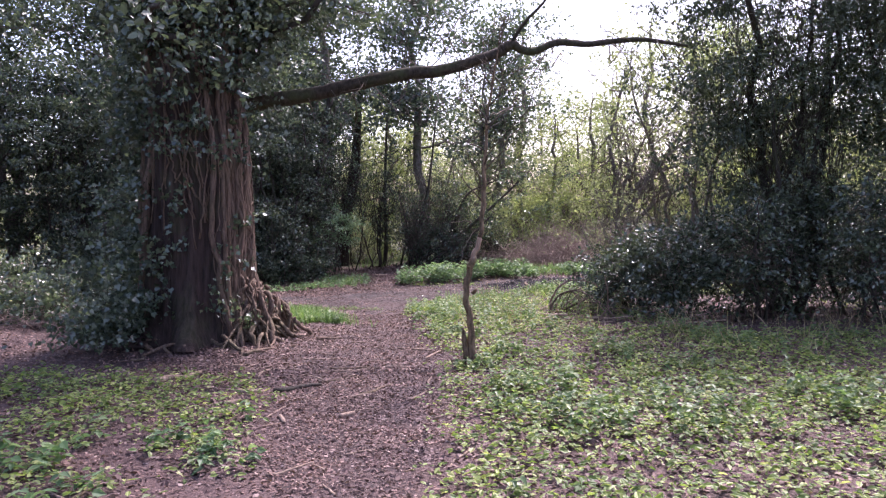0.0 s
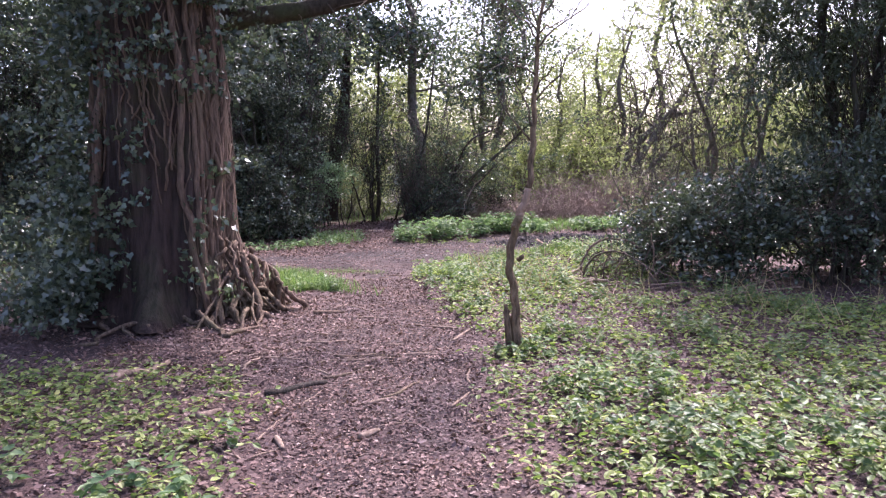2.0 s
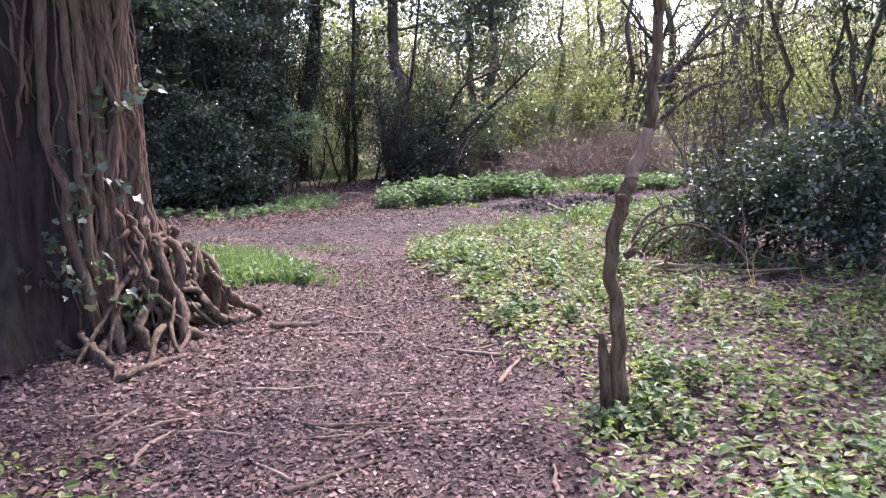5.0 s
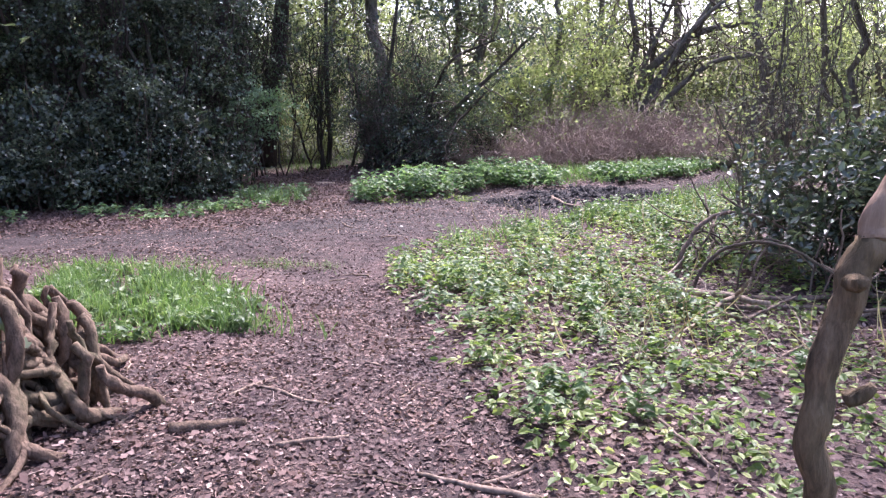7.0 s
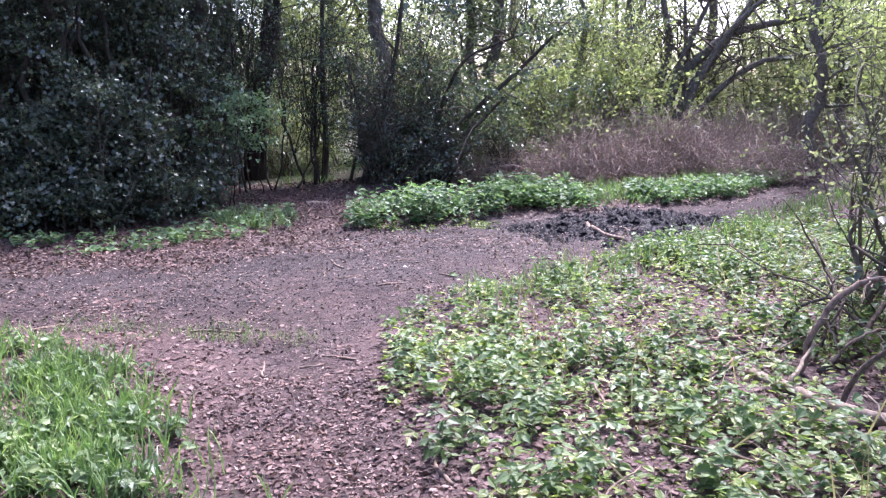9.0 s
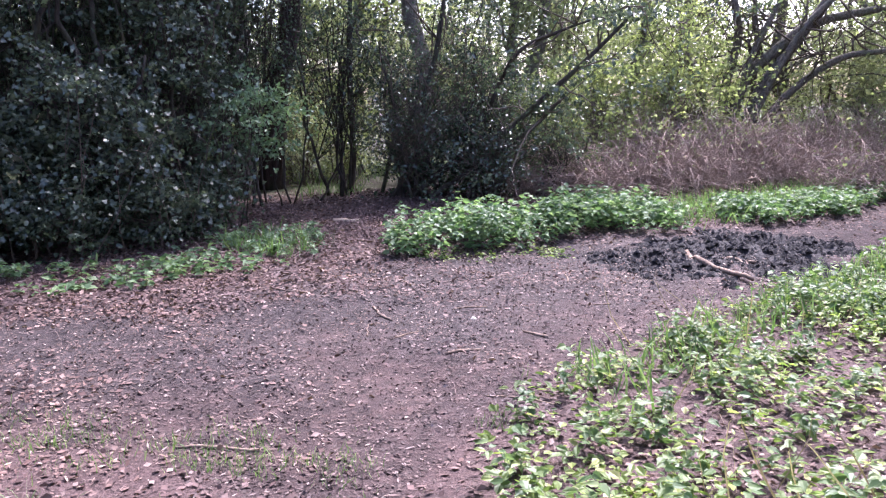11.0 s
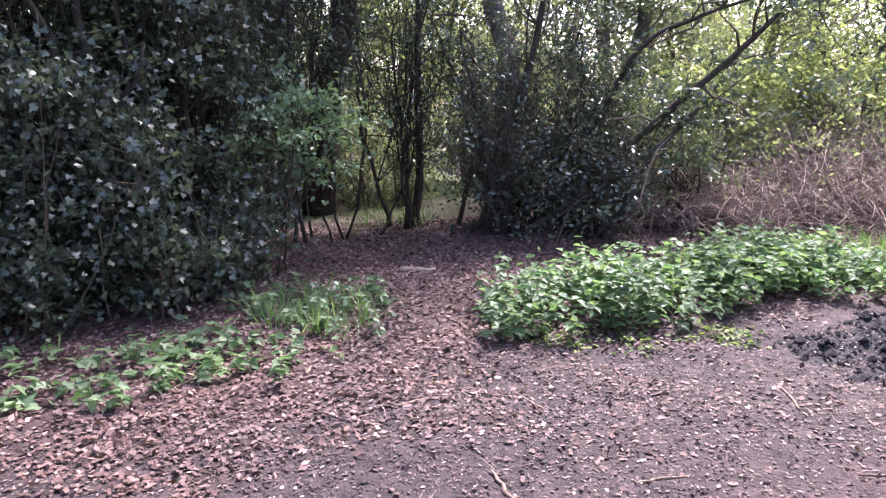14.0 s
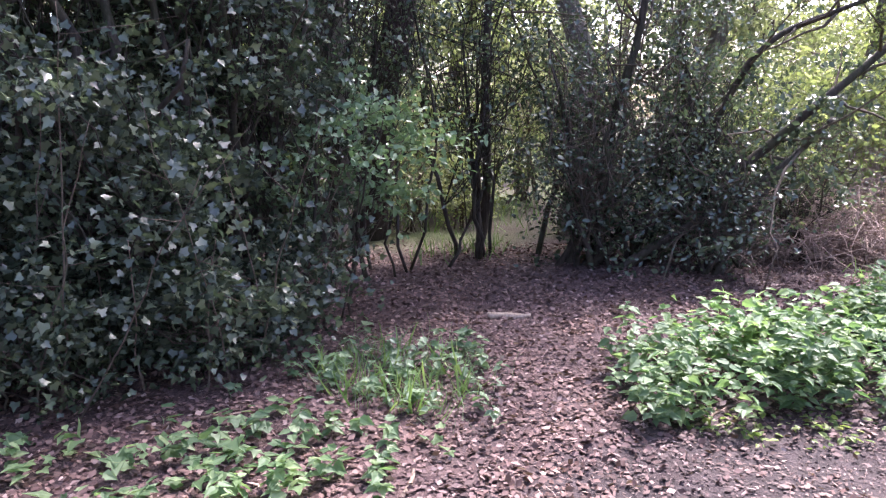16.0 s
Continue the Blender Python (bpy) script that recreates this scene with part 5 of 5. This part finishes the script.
# brushwood heap at the hedge
for k, (x, y, ang, ln, rad, lift, f, m) in enumerate([(1.6, 11.55, -72, 1.4, 0.027, 0.1, 3, M_PALE), (1.35, 12.9, 5, 0.7, 0.02, 0.0, 1, M_STICK), (2.2, 11.3, -8, 1.9, 0.02, 0.05, 3, M_STICK), (2.0, 11.0, -25, 1.5, 0.016, 0.1, 2, M_STICK),
                                                      (2.5, 12.6, 30, 1.6, 0.018, 0.5, 5, M_TWIG), (2.2, 12.9, 70, 1.2, 0.015, 0.55, 5, M_TWIG), (2.7, 12.2, 120, 1.4, 0.016, 0.6, 5, M_TWIG), (1.5, 11.2, -70, 0.8, 0.014, 0.02, 1, M_PALE),
                                                      (2.9, 11.0, 10, 1.6, 0.016, 0.1, 3, M_STICK), (2.4, 10.5, -12, 1.3, 0.012, 0.0, 2, M_STICK), (3.2, 10.2, 5, 1.2, 0.014, 0.1, 3, M_STICK), (1.95, 17.0, -84, 1.4, 0.028, 0.03, 0, M_STICK), (2.3, 17.3, -70, 0.6, 0.02, 0.02, 0, M_STICK)]):
    stick(x, y, ang, ln, rad, m, 740 + k, "fallen forked dead branch in a heap of brushwood", lift, f, "fallen_branch", "fallen branches")

# dead branches that arch out of the heap
def arched_branch(pts, rad, mat, seed):
    r = np.random.default_rng(seed)
    x, y = pts[0][:2]
    z = float(height(x, y))
    ob = thing("arched_branch", (x, y, z), "dead brown branch arching out of the brushwood heap", "branch", "arched branches")
    c = curve([(px, py, pz + float(height(px, py))) for px, py, pz in pts], 22)
    c[1:] += np.cumsum(r.normal(size=(21, 3)), 0) * 0.006
    part("branch", tube(Geo(), c, [rad, rad * 0.9, rad * 0.5], 7, 0.07, r), mat, ob)
    for k in range(6):
        q = c[r.integers(5, 21)]
        e = q + r.normal(size=3) * (0.2, 0.2, 0.16)
        e[2] = max(e[2], float(height(e[0], e[1])) + 0.02)
        part("side_twig", tube(Geo(), wander(r, q, e, 7, 0.12), [rad * 0.4, rad * 0.15], 5), mat, ob)


arched_branch([(1.7, 12.25, -0.02), (1.76, 12.2, 0.3), (1.95, 12.2, 0.52), (2.25, 12.15, 0.55), (2.6, 12.1, 0.42)], 0.02, M_STICK, 800)
rng = np.random.default_rng(81)
for k in range(13):
    x, y, a, ln = rng.uniform(1.5, 2.7), rng.uniform(11.3, 12.9), rng.uniform(-0.9, 0.9), rng.uniform(0.5, 1.2)
    dx, dy, up = math.cos(a) * ln, math.sin(a) * ln, rng.uniform(0.15, 0.55)
    arched_branch([(x, y, -0.02), (x + 0.15 * dx, y + 0.15 * dy, 0.7 * up), (x + 0.5 * dx, y + 0.5 * dy, up), (x + dx, y + dy, up * rng.uniform(0.1, 0.8))], rng.uniform(0.006, 0.014), [M_STICK, M_TWIG, M_TWIG][k % 3], 810 + k)

# burnt clods
rng = np.random.default_rng(88)
p = on_ground(rng, 9000, (0.6, 15.6, 4.6, 19.2), mud_mask)
geo = Geo()
ico = np.array([(1, 0, 0.1), (0.3, 0.95, 0), (-0.8, 0.6, 0), (-0.8, -0.6, 0), (0.3, -0.95, 0), (0, 0, 0.75), (0.45, 0.3, 0.5), (-0.4, 0.1, 0.6)])
for q in p:
    s = rng.uniform(0.01, 0.03) if rng.uniform() < 0.85 else rng.uniform(0.03, 0.055)
    t = rng.uniform(0, 6.28)
    v = ico * rng.uniform(0.7, 1.3, ico.shape) * s
    v = np.stack([v[:, 0] * math.cos(t) - v[:, 1] * math.sin(t), v[:, 0] * math.sin(t) + v[:, 1] * math.cos(t), v[:, 2]], -1)
    geo.add(v + q, [[[0, 1, 6], [1, 2, 7], [2, 3, 7], [3, 4, 5], [4, 0, 5], [0, 6, 5], [6, 1, 5], [1, 7, 5], [7, 3, 5]]])
stuff("burnt_clods", geo, M_CLOD, "black churned clods and charcoal of an old fire", "soil clods")


# thin dry weeds standing in front of the thicket
rng = np.random.default_rng(91)
for k in range(24):
    x = rng.uniform(-6.5, -2.3)
    y = 17.3 + 0.33 * (x + 5) + rng.uniform(0.0, 0.5)
    z = float(height(x, y))
    ln = rng.uniform(0.6, 2.2)
    ob = thing("dry_weed", (x, y, z), "thin dry brown weed standing before the thicket", "plant", "dry weeds")
    tip = (x + rng.normal(0, 0.25) * ln, y + rng.normal(0, 0.12), z + ln * rng.uniform(0.75, 1.0))
    p = wander(rng, (x, y, z - 0.03), tip, 12, 0.03)
    part("stem", tube(Geo(), p, [rng.uniform(0.005, 0.009), 0.002], 6, 0.05, rng), M_STICK if k % 4 == 0 else M_TWIG, ob)
    for q in range(2):
        s = p[rng.integers(4, 11)]
        part("side_twig", tube(Geo(), wander(rng, s, s + rng.normal(size=3) * (0.3, 0.12, 0.2), 6, 0.05), [0.003, 0.0012], 4), M_TWIG, ob)

# finer crumbs and twig bits on the stretch of path that is passed closest
rng = np.random.default_rng(95)
p = on_ground(rng, 110000, (-3.2, 3.5, 0.6, 12.5), lambda x, y: 0.2 + 0.8 * path_mask(x, y))
n = len(p)
stuff("fine_crumbs", leaves(Geo(), p + (0, 0, 0.005), rng.normal(size=(n, 3)) * (1, 1, 0.25), rng.normal(size=(n, 3)) * 0.6 + (0, 0, 1), 0.02 * rng.uniform(0.4, 1.8, n), CURLED), M_LITTER, "fine crumbled bark and leaf bits on the trodden path", "forest debris")
p = on_ground(rng, 52000, (-4.5, 12.5, 2.5, 18), path_mask)
n = len(p)
stuff("path_crumbs", leaves(Geo(), p + (0, 0, 0.005), rng.normal(size=(n, 3)) * (1, 1, 0.2), rng.normal(size=(n, 3)) * 0.5 + (0, 0, 1), 0.014 * rng.uniform(0.4, 2.0, n), CURLED), M_CHIP, "fine dark crumbs trodden into the cross path", "forest debris")
p = on_ground(rng, 9000, (-4, 3.5, 3, 18), lambda x, y: 0.3 + 0.5 * path_mask(x, y))
n = len(p)
stuff("twig_bits", leaves(Geo(), p + (0, 0, 0.008), rng.normal(size=(n, 3)) * (1, 1, 0.08), rng.normal(size=(n, 3)) * 0.4 + (0, 0, 1), 0.12 * rng.uniform(0.4, 1.6, n), STALK), M_CHIP, "thin broken twig bits on the ground", "forest debris")

# one pale pebble on the cross path
pebble = thing("pebble", (-0.43, 15.52, float(height(-0.43, 15.52))), "small pale pebble lying on the earth path", "pebble")
v = ico * (0.022, 0.018, 0.03) + (-0.43, 15.52, float(height(-0.43, 15.52)) - 0.002)
part("stone", Geo().add(v, [[[0, 1, 6], [1, 2, 7], [2, 3, 7], [3, 4, 5], [4, 0, 5], [0, 6, 5], [6, 1, 5], [1, 7, 5], [7, 3, 5]]]), M_STONE, pebble)
